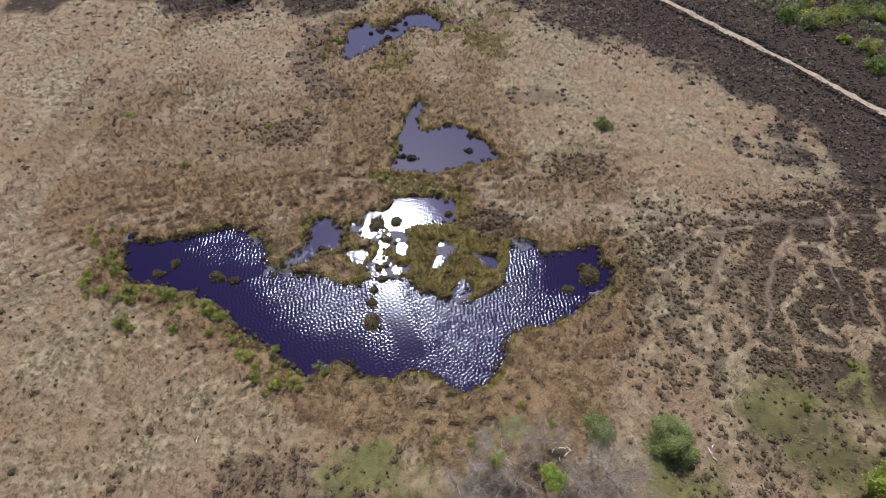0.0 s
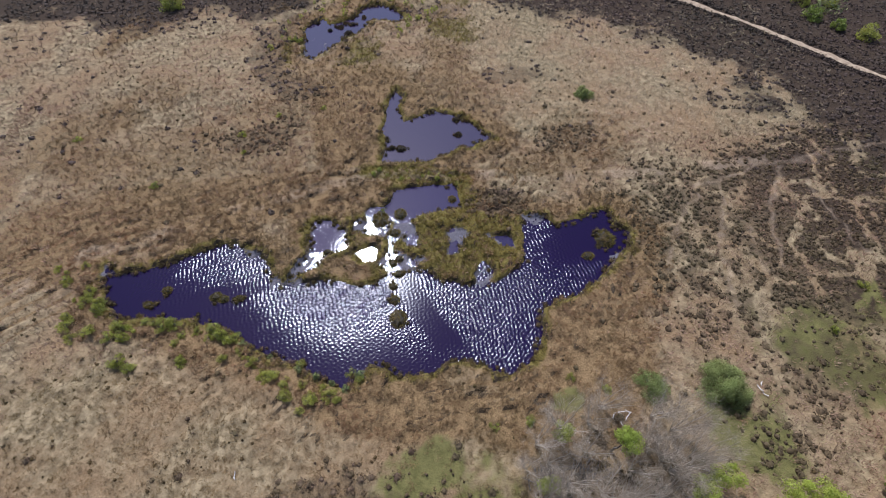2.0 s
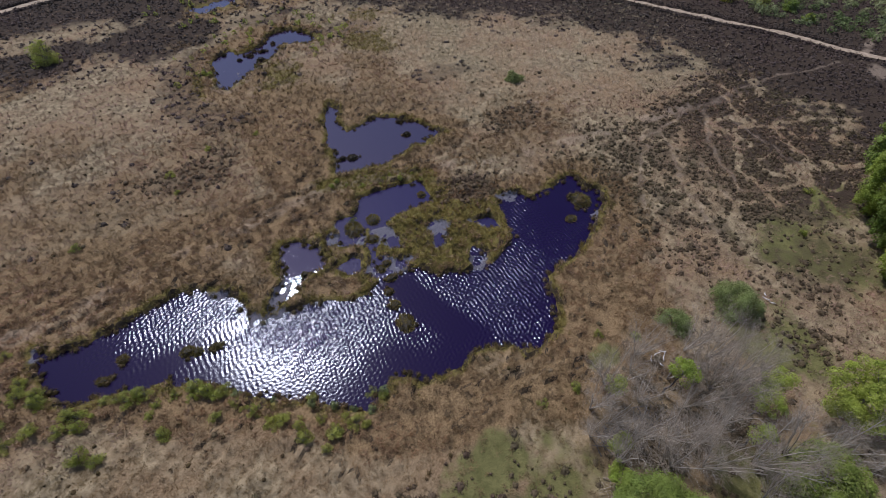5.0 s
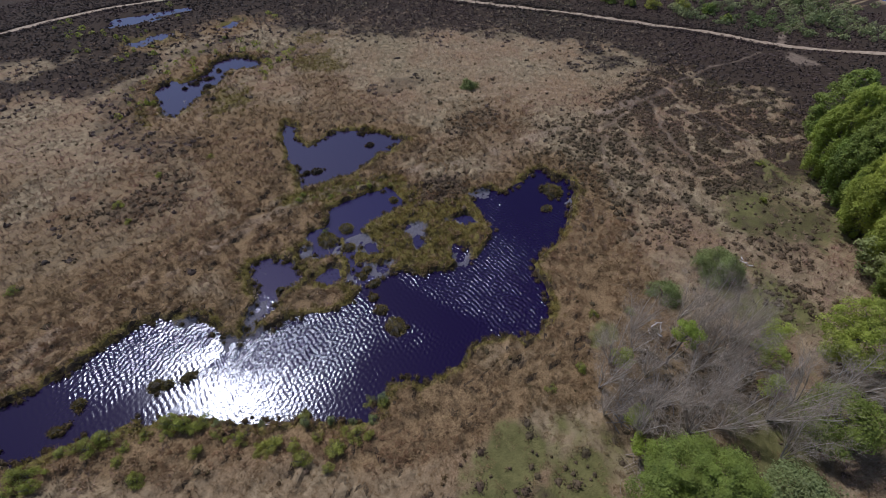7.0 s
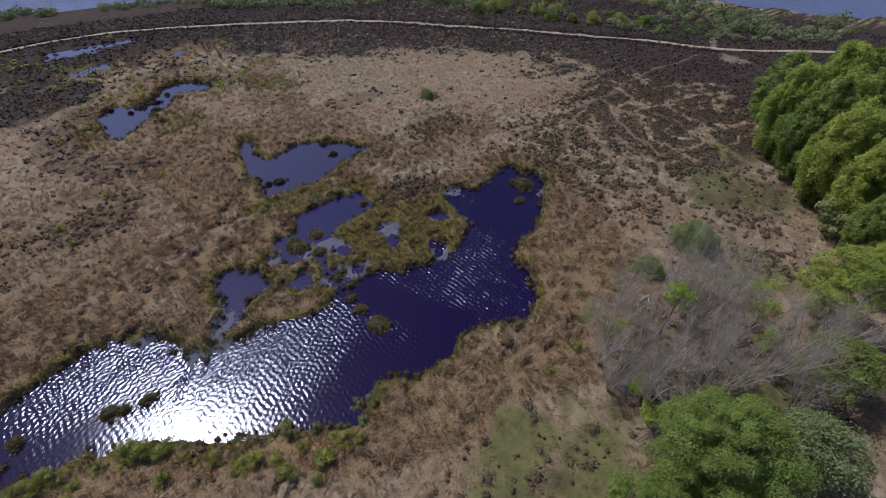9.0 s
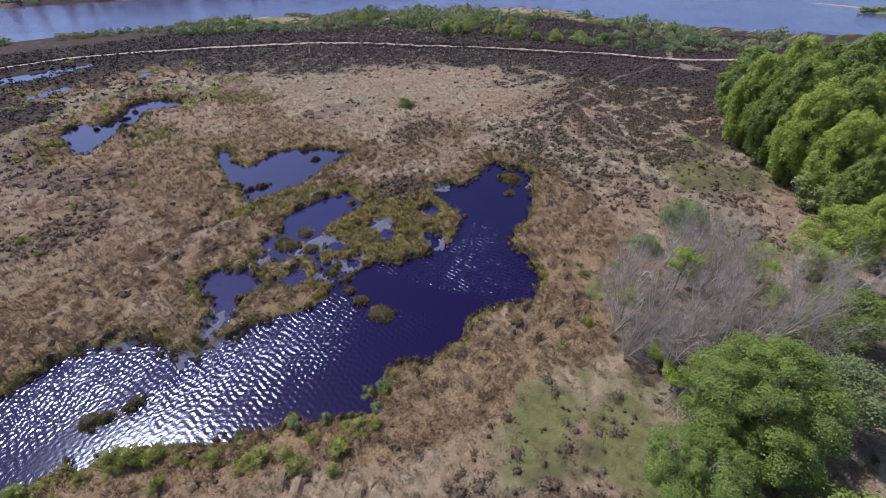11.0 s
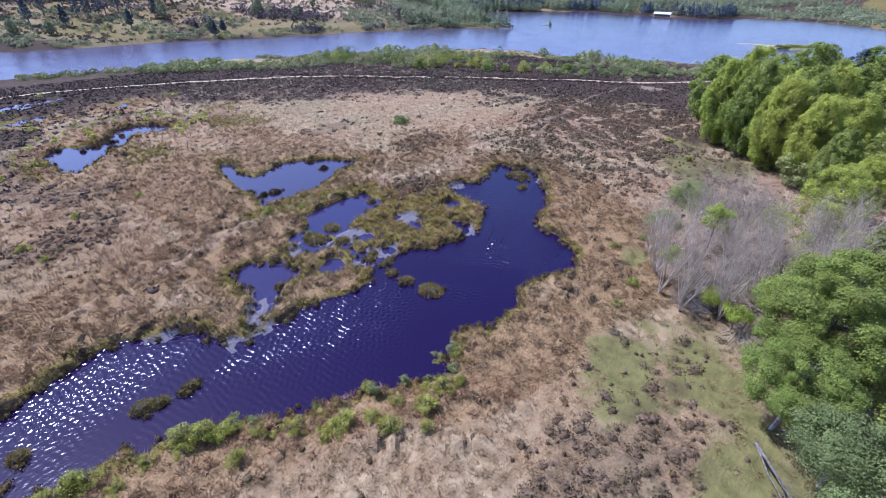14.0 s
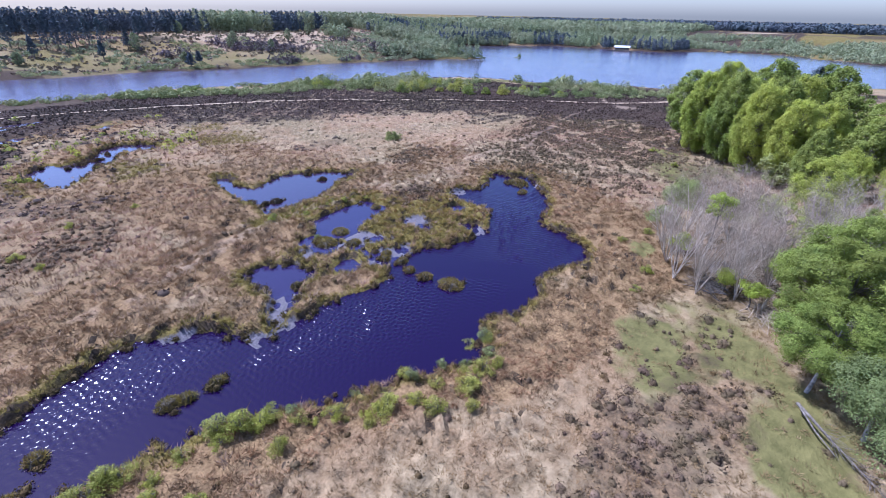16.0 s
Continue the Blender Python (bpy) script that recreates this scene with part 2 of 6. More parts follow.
def ground_height(x, y, d=None):
    d = water_distance(x, y) if d is None else d
    core = smooth(60, 25, np.maximum(np.abs(x + 5) - 45, np.abs(y - 45) - 35))
    h = 0.02 + core * (0.30 * (fbm(x, y, 7, 3) - 0.5) + 0.34 * (fbm(x, y, 1.5, 5, 2) - 0.5))
    h = h - core * 0.34 * ruts(x, y)
    h = h + core * (0.09 + 0.08 * smooth(22, 17, y) + 0.38 * smooth(9, 3, d)) * (lumps(x, y) - 0.6)
    bank = smooth(-0.05, 0.42, d)
    mat = floating_mat(x, y, d)
    h = np.where(d > 0, WATER_Z - 0.02 + (h - WATER_Z + 0.02) * bank, WATER_Z + np.maximum(d * 0.9, -1.4))
    h = np.where(d < 0.3, np.maximum(h, WATER_Z - 0.3 + 0.33 * smooth(0.1, 0.75, mat)), h)
    h = np.where(d > 0.25, np.maximum(h, WATER_Z + 0.05 + 0.12 * smooth(0.25, 1.0, d)), h)
    shore = lake_distance(x, y)
    far = polygon_distance(x, y, FAR_SIDE) < 0
    west = smooth(330, 230, x - 0.35 * (y - 200))
    rise = (west * 10.0 * smooth(-10, 82, shore) + (1 - west) * 7.5 * smooth(-30, 230, shore)) + 1.6 * (fbm(x, y, 60, 57) - 0.5) * smooth(10, 60, shore)
    rise = rise - west * 5.0 * smooth(150, 260, shore)
    land = np.where(far, LAKE_Z + 0.1 + rise, np.where(shore < 45, LAKE_Z + (h - LAKE_Z) * smooth(0, 45, shore), h))
    return np.where(shore > 0, land, LAKE_Z + np.maximum(shore * 0.2, -3))


def fields(x, y):
    """What grows where: shares of heather, green turf, bog fringe, moss, worn ground and burnt heath. Heather and bog
    also paint the alders' shade.
    """
    d = water_distance(x, y)
    n8, n3, n20 = fbm(x, y, 8, 61), fbm(x, y, 2.5, 65), fbm(x, y, 20, 69)
    heath = smooth(10, -7, polygon_distance(x + 16 * (n8 - 0.5), y + 16 * (n8 - 0.5), HEATH_EDGE) + 9 * (n3 - 0.5))
    shore = lake_distance(x, y)
    heath = heath * smooth(12, 24, shore + 10 * (n8 - 0.5))
    heath = heath * (1 - 0.75 * smooth(8, -6, x) * smooth(116, 108, y - 0.08 * x) * smooth(0.62, 0.42, n8))
    east = smooth(17, 25, x + 12 * (n8 - 0.5)) * smooth(12, 20, y + 8 * (n8 - 0.5)) * smooth(46, 41, y - 0.2 * np.maximum(x - 34, 0) + 5 * (n8 - 0.5))
    vein = smooth(0.015, 0.05, np.abs(fbm(x, y, 6, 89, 2) - 0.5)) * smooth(0.012, 0.045, np.abs(fbm(x, y, 4.5, 93, 2) - 0.47))
    # The ellipses at (11, 3) and (5, 4) paint the alders' shade as heather.
    patches = [(-29, 54.5, 6, 3.4), (-29.5, 75, 3, 8), (-24, 58, 3, 2), (9, 8.5, 3, 1.6), (11, 3, 8, 4.5), (5, 4, 4, 2.5), (17, 50, 5, 3), (4, 39, 4, 2.6), (-19, 5, 5, 3), (-17, 6, 4, 3), (-13, 3, 3.5, 3), (-8, 4, 2.2, 1.6), (36, 12, 9, 5),
               (4, 88.5, 4, 2.5), (-30, 94, 6, 3), (-14, 97, 8, 3), (0, 88, 5, 4), (-40, 93, 7, 3), (12, 66, 6, 3)]
    spot = np.zeros(x.shape)
    for cx, cy, rx, ry in patches:
        spot = np.maximum(spot, smooth(1.25, 0.6, np.hypot((x - cx) / rx, (y - cy) / ry) + 0.9 * (n3 - 0.5)))
    strip = smooth(1.0, -1.0, polygon_distance(x + 5 * (n3 - 0.5), y + 5 * (n8 - 0.5), DARK_STRIP))
    spot = np.maximum(spot, 1.1 * strip)
    far = polygon_distance(x, y, FAR_SIDE) < 0
    pale = far * smooth(18, 34, shore + 22 * (n20 - 0.5)) * smooth(100, 84, shore) * smooth(66, 92, x + 30 * (n20 - 0.5)) * smooth(235, 205, x)
    heather = np.clip(np.maximum(heath, np.maximum(np.maximum((0.52 + 0.32 * smooth(32, 56, x)) * east * vein, 0.46 * spot), (0.2 + 0.5 * smooth(40, 10, x)) * (~far) * smooth(34, 20, shore))) + far * np.maximum((0.12 + 0.3 * smooth(24, 4, shore) * (x < 340) + 0.5 * smooth(0.46, 0.6, fbm(x, y, 26, 87))) * (1 - 0.9 * pale), 0.8 * smooth(92, 112, shore) * smooth(420, 340, x)), 0, 1)
    clump = np.clip(np.maximum(east * (0.1 + 0.9 * vein), 0.7 * spot), 0, 1) * (1 - heath)
    turf = np.zeros(x.shape)
    for cx, cy, rx, ry in [(-8, 7, 6, 3.0), (37, 15, 9, 6), (46, 19, 5, 4), (24, 6, 5.5, 4.5), (-4.5, 3.5, 5.5, 3.5), (-12, -1.5, 5.5, 3.5), (40, 11, 5, 6), (6, 12, 2, 1.2), (12, -3, 8, 4)]:
        turf = np.maximum(turf, smooth(1.35, 0.4, np.hypot((x - cx) / rx, (y - cy) / ry) + 1.3 * (n3 - 0.5)))
    turf = turf * (1 - 0.38 * smooth(26, 34, x) * smooth(0.6, 0.35, fbm(x, y, 3, 109)))
    turf = np.maximum(turf, np.where(far, 0.55 * smooth(70, 20, shore + 40 * (n20 - 0.5)) * (1 - pale) * smooth(340, 280, x), (0.8 - 0.45 * smooth(40, 10, x)) * smooth(30, 6, shore) * smooth(0.42, 0.58, fbm(x, y, 12, 99))))
    clump = clump * (1 - 0.85 * smooth(0.3, 0.6, turf))
    for cx, cy, rx, ry in [(27, 4.5, 4, 3.5), (31, 9, 3, 3), (-13.5, 4.5, 3, 2), (38, 20, 5, 2)]:
        clump = np.maximum(clump, 0.6 * smooth(1.2, 0.5, np.hypot((x - cx) / rx, (y - cy) / ry) + 0.8 * (n3 - 0.5)))
    knoll = smooth(1.15, 0.7, np.hypot((x - 4.6) / 3.3, (y - 38.6) / 2.6) + 0.6 * (n3 - 0.5))
    clump, heather = np.maximum(clump, 0.95 * knoll), np.maximum(heather, 0.6 * knoll)
    land = np.maximum(d, 0)
    bog = np.maximum(smooth(7, 0.5, land + 6 * (n8 - 0.5)), 0.6 * smooth(0.5, 0.65, fbm(x, y, 14, 73)) * smooth(38, 46, y) * smooth(100, 90, y) * smooth(14, 4, x))
    bog = np.where(far, np.maximum(bog, 0.75 * smooth(0.35, 0.6, n20)) * (1 - 0.6 * pale), bog)
    # The ellipse at (10, 3) is brown ground plus painted shade beneath the alders.
    for cx, cy, rx, ry in [(-29, 43, 17, 6.5), (-42, 42, 20, 9), (-30, 49, 14, 6), (18, 50, 7, 5), (-36, 38, 14, 5), (-14, 61, 9, 13), (12, 45, 12, 4), (-24, 73, 8, 9), (20, 51, 8, 5), (-10, 71, 9, 6), (10, 3, 11, 7), (3, 4.5, 6, 3.5), (-4, 13, 13, 4), (9, 18, 6, 6), (-22, 18, 8, 3), (-27, 59, 12, 8), (-38, 54, 9, 7)]:
        bog = np.maximum(bog, 0.5 * smooth(1.4, 0.4, np.hypot((x - cx) / rx, (y - cy) / ry) + 1.0 * (n8 - 0.5)))
    for cx, cy, rx, ry in [(11, 19, 7, 7), (17, 25, 6, 5), (4, 11, 9, 4), (-8, 12.5, 10, 3.5), (-40, 41, 19, 6.5), (-26, 43, 14, 5), (-50, 36, 9, 6)]:
        bog = np.maximum(bog, 0.85 * smooth(1.35, 0.5, np.hypot((x - cx) / rx, (y - cy) / ry) + 0.9 * (n8 - 0.5)))
    bog = np.maximum(bog, 0.9 * smooth(2.0, -2.0, polygon_distance(x + 6 * (n8 - 0.5), y + 6 * (n3 - 0.5), BROWN_BOG)))
    rut = ruts(x, y)
    bog = np.maximum(bog, rut)
    moss = 0.85 * smooth(1.5, 0.1, land + 1.5 * (n3 - 0.5))
    moss = np.maximum(moss, smooth(1.3, 0.7, np.hypot((x + 1.5) / 8.5, (y - 34) / 7.5)))
    moss = np.maximum(moss, smooth(2.4, 0.8, line_distance(x, y, [(-12.6, 46.2), (-7, 45.3), (-0.6, 43.2)]) + 1.6 * (n3 - 0.5)))
    for cx, cy, rx, ry in [(-13.5, 75, 4.5, 4.5), (3.5, 81, 5, 5), (-26, 77, 1.6, 6), (-22, 107, 9, 5), (6, 92, 5, 3)]:
        moss = np.maximum(moss, 0.62 * smooth(1.3, 0.4, np.hypot((x - cx) / rx, (y - cy) / ry) + 1.4 * (n3 - 0.5)))
    moss = np.where(far, np.maximum(moss, 0.1 + 0.5 * smooth(0.45, 0.62, fbm(x, y, 22, 107)) + 0.45 * (x > 340)) * (1 - 0.9 * pale), moss)
    moss = moss * (1 - 0.9 * knoll)
    path = line_distance(x + 1.5 * (n3 - 0.5), y + 1.5 * (n3 - 0.5), WORN_PATH)
    worn = 0.6 * smooth(1.9, 0.5, path) * smooth(0.3, 0.6, fbm(x, y, 3, 77)) * (1 - 0.5 * smooth(40, 60, x)) * smooth(82, 74, x)
    trail = np.full(x.shape, 1e9)
    for pts in TRAILS:
        trail = np.minimum(trail, line_distance(x + 1.6 * (n3 - 0.5), y + 1.6 * (fbm(x, y, 2.5, 66) - 0.5), pts))
    worn = np.maximum(worn, 0.55 * smooth(0.6, 0.1, trail))
    worn = np.maximum(worn, smooth(0.75, 0.35, line_distance(x + 0.8 * (n3 - 0.5), y + 0.8 * (n3 - 0.5), SIDE_PATH)))
    worn = np.maximum(worn, 0.7 * smooth(1.3, 0.5, np.hypot((x - 82.5) / 2.6, (y - 37.5) / 4.5) + 0.9 * (n3 - 0.5)))
    worn = np.maximum(worn, 0.55 * smooth(3.2, 1.2, np.maximum(d, 0) + 1.5 * (n3 - 0.5)) * (y > 72) * (y < 86) * (x > -25) * (y < 84 + 0.5 * (x + 15)))
    worn = np.maximum(worn, np.where(x < 300, 0.7, 0.3) * pale)
    return dict(d=d, rut=rut, heather=heather, turf=turf, bog=bog, moss=moss, worn=worn, heath=heath, trail=trail, clump=clump, mat=floating_mat(x, y, d), n3=n3, n8=n8, n20=n20)


# ---- mesh helpers ----
def mesh_object(name, verts, tris, material, parent=None, label=""):
    """One mesh object from arrays of points and triangles."""
    me = bpy.data.meshes.new(name)
    verts, tris = np.asarray(verts, np.float32), np.asarray(tris, np.int32)
    me.vertices.add(len(verts))
    me.vertices.foreach_set("co", verts.ravel())
    k = tris.shape[1]
    me.loops.add(tris.size)
    me.loops.foreach_set("vertex_index", tris.ravel())
    me.polygons.add(len(tris))
    me.polygons.foreach_set("loop_start", np.arange(0, tris.size, k, dtype=np.int32))
    me.update(calc_edges=True)
    me.materials.append(material)
    ob = new(name, me)
    if parent is not None:
        ob.parent = parent
    return tagged(ob, label=label)


def part(name, bm, material, parent, label=""):
    me = bpy.data.meshes.new(name)
    bm.to_mesh(me)
    bm.free()
    me.materials.append(material)
    ob = new(name, me)
    ob.parent = parent
    return tagged(ob, label=label)


def empty_at(name, x, y, z=None):
    ob = new(name)
    z = float(ground_height(np.array([x], float), np.array([y], float))[0]) - 0.03 if z is None else z
    ob.location = (x, y, z)
    return ob


# ---- materials ----
def nodes_for(name):
    m = bpy.data.materials.new(name)
    m.use_nodes = True
    nt = m.node_tree
    return m, nt, nt.nodes["Principled BSDF"]


def add_noise(nt, scale, detail=3.0, rough=0.55, coords=None):
    n = nt.nodes.new("ShaderNodeTexNoise")
    n.inputs["Scale"].default_value, n.inputs["Detail"].default_value, n.inputs["Roughness"].default_value = scale, detail, rough
    if coords is not None:
        nt.links.new(coords, n.inputs["Vector"])
    return n.outputs["Fac"]


def mix_colour(nt, fac, a, b, blend="MIX"):
    n = nt.nodes.new("ShaderNodeMix")
    n.data_type, n.blend_type = "RGBA", blend
    for k, v in ((0, fac), (6, a), (7, b)):
        if hasattr(v, "node"):
            nt.links.new(v, n.inputs[k])
        else:
            n.inputs[k].default_value = v if k == 0 else (*v, 1)
    return n.outputs[2]


def remap(nt, value, a, b, lo=0.0, hi=1.0):
    n = nt.nodes.new("ShaderNodeMapRange")
    nt.links.new(value, n.inputs[0])
    for k, v in zip((1, 2, 3, 4), (a, b, lo, hi)):
        n.inputs[k].default_value = v
    return n.outputs[0]


def maths(nt, op, a, b=0.0):
    n = nt.nodes.new("ShaderNodeMath")
    n.operation = op
    for k, v in ((0, a), (1, b)):
        if hasattr(v, "node"):
            nt.links.new(v, n.inputs[k])
        else:
            n.inputs[k].default_value = v
    return n.outputs[0]


def position(nt):
    return nt.nodes.new("ShaderNodeNewGeometry").outputs["Position"]


def bump(nt, height, strength, distance, bsdf):
    n = nt.nodes.new("ShaderNodeBump")
    n.inputs["Strength"].default_value, n.inputs["Distance"].default_value = strength, distance
    nt.links.new(height, n.inputs["Height"])
    nt.links.new(n.outputs[0], bsdf.inputs["Normal"])


def blades(name, dark, light, third, patch=0.25, rough=0.75, see_through=0.28):
    """Leaves or blades: each piece has its own tone, and tones drift over the ground."""
    m, nt, p = nodes_for(name)
    geo = nt.nodes.new("ShaderNodeNewGeometry")
    drift = add_noise(nt, patch, 2.0, 0.5, geo.outputs["Position"])
    tuft = remap(nt, add_noise(nt, 1.5, 3.0, 0.65, geo.outputs["Position"]), 0.38, 0.62)
    tone = maths(nt, "ADD", maths(nt, "MULTIPLY", geo.outputs["Random Per Island"], 0.4), maths(nt, "MULTIPLY", tuft, 0.6))
    col = mix_colour(nt, tone, dark, light)
    col = mix_colour(nt, remap(nt, drift, 0.42, 0.62), col, third)
    wide = remap(nt, add_noise(nt, 0.045, 3.0, 0.6, geo.outputs["Position"]), 0.4, 0.6)
    col = mix_colour(nt, 1.0, col, mix_colour(nt, wide, (0.88, 0.92, 0.86), (1.12, 1.05, 1.08)), "MULTIPLY")
    mottle = remap(nt, add_noise(nt, 0.6, 4.0, 0.62, geo.outputs["Position"]), 0.36, 0.64)
    col = mix_colour(nt, 1.0, col, mix_colour(nt, mottle, (0.74, 0.71, 0.68), (1.13, 1.12, 1.1)), "MULTIPLY")
    nt.links.new(col, p.inputs["Base Color"])
    p.inputs["Roughness"].default_value = rough
    p.inputs["Specular IOR Level"].default_value = 0.2
    if see_through:
        tr = nt.nodes.new("ShaderNodeBsdfTranslucent")
        nt.links.new(col, tr.inputs["Color"])
        mx = nt.nodes.new("ShaderNodeMixShader")
        mx.inputs[0].default_value = see_through
        nt.links.new(p.outputs[0], mx.inputs[1])
        nt.links.new(tr.outputs[0], mx.inputs[2])
        nt.links.new(mx.outputs[0], nt.nodes["Material Output"].inputs["Surface"])
    return m


def bark(name, a, b, scale=6.0):
    m, nt, p = nodes_for(name)
    pos = position(nt)
    n = add_noise(nt, scale, 4.0, 0.6, pos)
    nt.links.new(mix_colour(nt, remap(nt, n, 0.35, 0.65), a, b), p.inputs["Base Color"])
    p.inputs["Roughness"].default_value = 0.9
    bump(nt, n, 0.6, 0.03, p)
    return m


def ground_material():
    m, nt, p = nodes_for("heath_ground")
    pos = position(nt)

    def attribute(name):
        n = nt.nodes.new("ShaderNodeAttribute")
        n.attribute_name = name
        s = nt.nodes.new("ShaderNodeSeparateColor")
        nt.links.new(n.outputs["Color"], s.inputs[0])
        return s.outputs[0], s.outputs[1], s.outputs[2]

    heather, turf, bog = attribute("veg")
    moss, worn, mat = attribute("veg2")
    fine, mid, wide = add_noise(nt, 6, 4, 0.65, pos), add_noise(nt, 1.1, 4, 0.6, pos), add_noise(nt, 0.09, 6, 0.7, pos)
    straw = mix_colour(nt, remap(nt, mid, 0.35, 0.65), (0.135, 0.097, 0.05), (0.35, 0.265, 0.145))
    straw = mix_colour(nt, remap(nt, wide, 0.42, 0.62), straw, mix_colour(nt, remap(nt, fine, 0.3, 0.7), (0.135, 0.084, 0.041), (0.32, 0.213, 0.11)))
    brown = mix_colour(nt, remap(nt, fine, 0.3, 0.7), (0.10, 0.062, 0.028), (0.29, 0.19, 0.088))
    mossy = mix_colour(nt, remap(nt, fine, 0.3, 0.7), (0.06, 0.046, 0.012), (0.20, 0.155, 0.04))
    green = mix_colour(nt, remap(nt, mid, 0.3, 0.7), (0.085, 0.079, 0.024), (0.168, 0.146, 0.050))
    dark = mix_colour(nt, remap(nt, fine, 0.3, 0.7), (0.020, 0.014, 0.008), (0.075, 0.050, 0.031))
    sand = mix_colour(nt, remap(nt, fine, 0.3, 0.7), (0.24, 0.17, 0.11), (0.40, 0.30, 0.2))

    def ragged(v):
        return remap(nt, maths(nt, "ADD", v, maths(nt, "MULTIPLY", maths(nt, "SUBTRACT", mid, 0.5), 0.9)), 0.3, 0.7)

    col = mix_colour(nt, ragged(bog), straw, brown)
    col = mix_colour(nt, ragged(turf), col, green)
    col = mix_colour(nt, ragged(moss), col, mossy)
    col = mix_colour(nt, ragged(heather), col, dark)
    col = mix_colour(nt, maths(nt, "MULTIPLY", ragged(worn), 0.5), col, sand)
    # Steep faces: bare peat, with the dark of shaded banks and creases painted in.
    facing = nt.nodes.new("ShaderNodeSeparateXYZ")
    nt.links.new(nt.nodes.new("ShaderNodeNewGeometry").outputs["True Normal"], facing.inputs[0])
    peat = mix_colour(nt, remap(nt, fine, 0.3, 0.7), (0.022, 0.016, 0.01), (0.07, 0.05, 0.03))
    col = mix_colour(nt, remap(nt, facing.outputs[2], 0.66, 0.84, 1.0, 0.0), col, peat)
    col = mix_colour(nt, remap(nt, mat, 0.3, 0.7), col, mix_colour(nt, remap(nt, fine, 0.3, 0.7), (0.07, 0.062, 0.068), (0.17, 0.154, 0.163)))
    nt.links.new(col, p.inputs["Base Color"])
    p.inputs["Roughness"].default_value = 0.95
    p.inputs["Specular IOR Level"].default_value = 0.105
    bump(nt, maths(nt, "ADD", fine, mid), 0.8, 0.12, p)
    return m


def water_material(name, deep, wave, size, ior=1.42, rough=0.2, windy=False):
    """Peaty water: a dark body under a glossy skin with fine wind ripples; where the mesh carries a wind share, they fade in the lee."""
    m, nt, p = nodes_for(name)
    nt.nodes.remove(p)
    pos = position(nt)
    stretch = nt.nodes.new("ShaderNodeMapping")
    stretch.inputs["Rotation"].default_value = (0, 0, radians(18))
    stretch.inputs["Scale"].default_value = (1.15, 0.85, 1)
    nt.links.new(pos, stretch.inputs["Vector"])
    ripple = maths(nt, "ADD", add_noise(nt, size, 0.6, 0.4, stretch.outputs[0]), maths(nt, "MULTIPLY", add_noise(nt, size * 0.3, 0.0, 0.5, stretch.outputs[0]), 0.35))
    if windy:
        n = nt.nodes.new("ShaderNodeAttribute")
        n.attribute_name = "wind"
        ripple = maths(nt, "MULTIPLY", ripple, n.outputs["Fac"])
    else:
        ripple = maths(nt, "MULTIPLY", ripple, remap(nt, add_noise(nt, 0.13, 2.0, 0.5, pos), 0.36, 0.6, 0.35, 1.0))
    body, skin, fresnel, mix = [nt.nodes.new(k) for k in ("ShaderNodeBsdfDiffuse", "ShaderNodeBsdfGlossy", "ShaderNodeFresnel", "ShaderNodeMixShader")]
    body.inputs["Color"].default_value = (*deep, 1)
    skin.distribution = "BECKMANN"
    skin.inputs["Color"].default_value = (1, 1, 1, 1)
    skin.inputs["Roughness"].default_value = rough
    fresnel.inputs["IOR"].default_value = ior
    bump(nt, ripple, 1.0, wave, skin)
    nt.links.new(skin.inputs["Normal"].links[0].from_socket, fresnel.inputs["Normal"])
    nt.links.new(fresnel.outputs[0], mix.inputs[0])
    nt.links.new(body.outputs[0], mix.inputs[1])
    nt.links.new(skin.outputs[0], mix.inputs[2])
    nt.links.new(mix.outputs[0], nt.nodes["Material Output"].inputs["Surface"])
    return m


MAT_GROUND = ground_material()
MAT_POND = water_material("peaty_water", (0.007, 0.0015, 0.022), 0.022, 9.0, 1.36, 0.21, True)
MAT_POOL = water_material("still_water", (0.024, 0.014, 0.036), 0.008, 3.0, 1.72, 0.08)
MAT_MARSH = water_material("marsh_water", (0.018, 0.011, 0.045), 0.024, 3.6, 1.55, 0.15, True)
MAT_BAY = water_material("sheltered_water", (0.018, 0.010, 0.042), 0.006, 3.0, 1.52, 0.1)
MAT_LAKE = water_material("lake_water", (0.066, 0.054, 0.094), 0.05, 3.0, 1.38, 0.2)
MAT_STRAW = blades("straw_grass", (0.15, 0.10, 0.06), (0.435, 0.312, 0.203), (0.315, 0.2, 0.126), 0.25, 0.75, 0.12)
MAT_STRAW_NEAR = blades("matted_grass", (0.075, 0.052, 0.022), (0.365, 0.262, 0.124), (0.222, 0.15, 0.063), 0.45, 0.75, 0.14)
MAT_STRAW_PALE = blades("bleached_grass", (0.28, 0.218, 0.128), (0.68, 0.545, 0.355), (0.53, 0.405, 0.255), 0.25, 0.75, 0.22)
MAT_BOG = blades("bog_grass", (0.088, 0.054, 0.024), (0.40, 0.262, 0.128), (0.255, 0.157, 0.073), 0.3, 0.75, 0.14)
MAT_MOSS = blades("sedge", (0.072, 0.055, 0.012), (0.40, 0.32, 0.075), (0.25, 0.19, 0.045), 0.5)
MAT_HEATHER = blades("heather", (0.034, 0.024, 0.012), (0.165, 0.118, 0.064), (0.104, 0.076, 0.038), 0.4, 0.9, 0.1)
# Pale heath, lightened further to paint the far hillside's haze into its colour.
MAT_HAZED_HEATH = blades("hazed_heath", (0.085, 0.066, 0.05), (0.27, 0.205, 0.165), (0.19, 0.16, 0.09), 0.05, 0.9, 0.1)
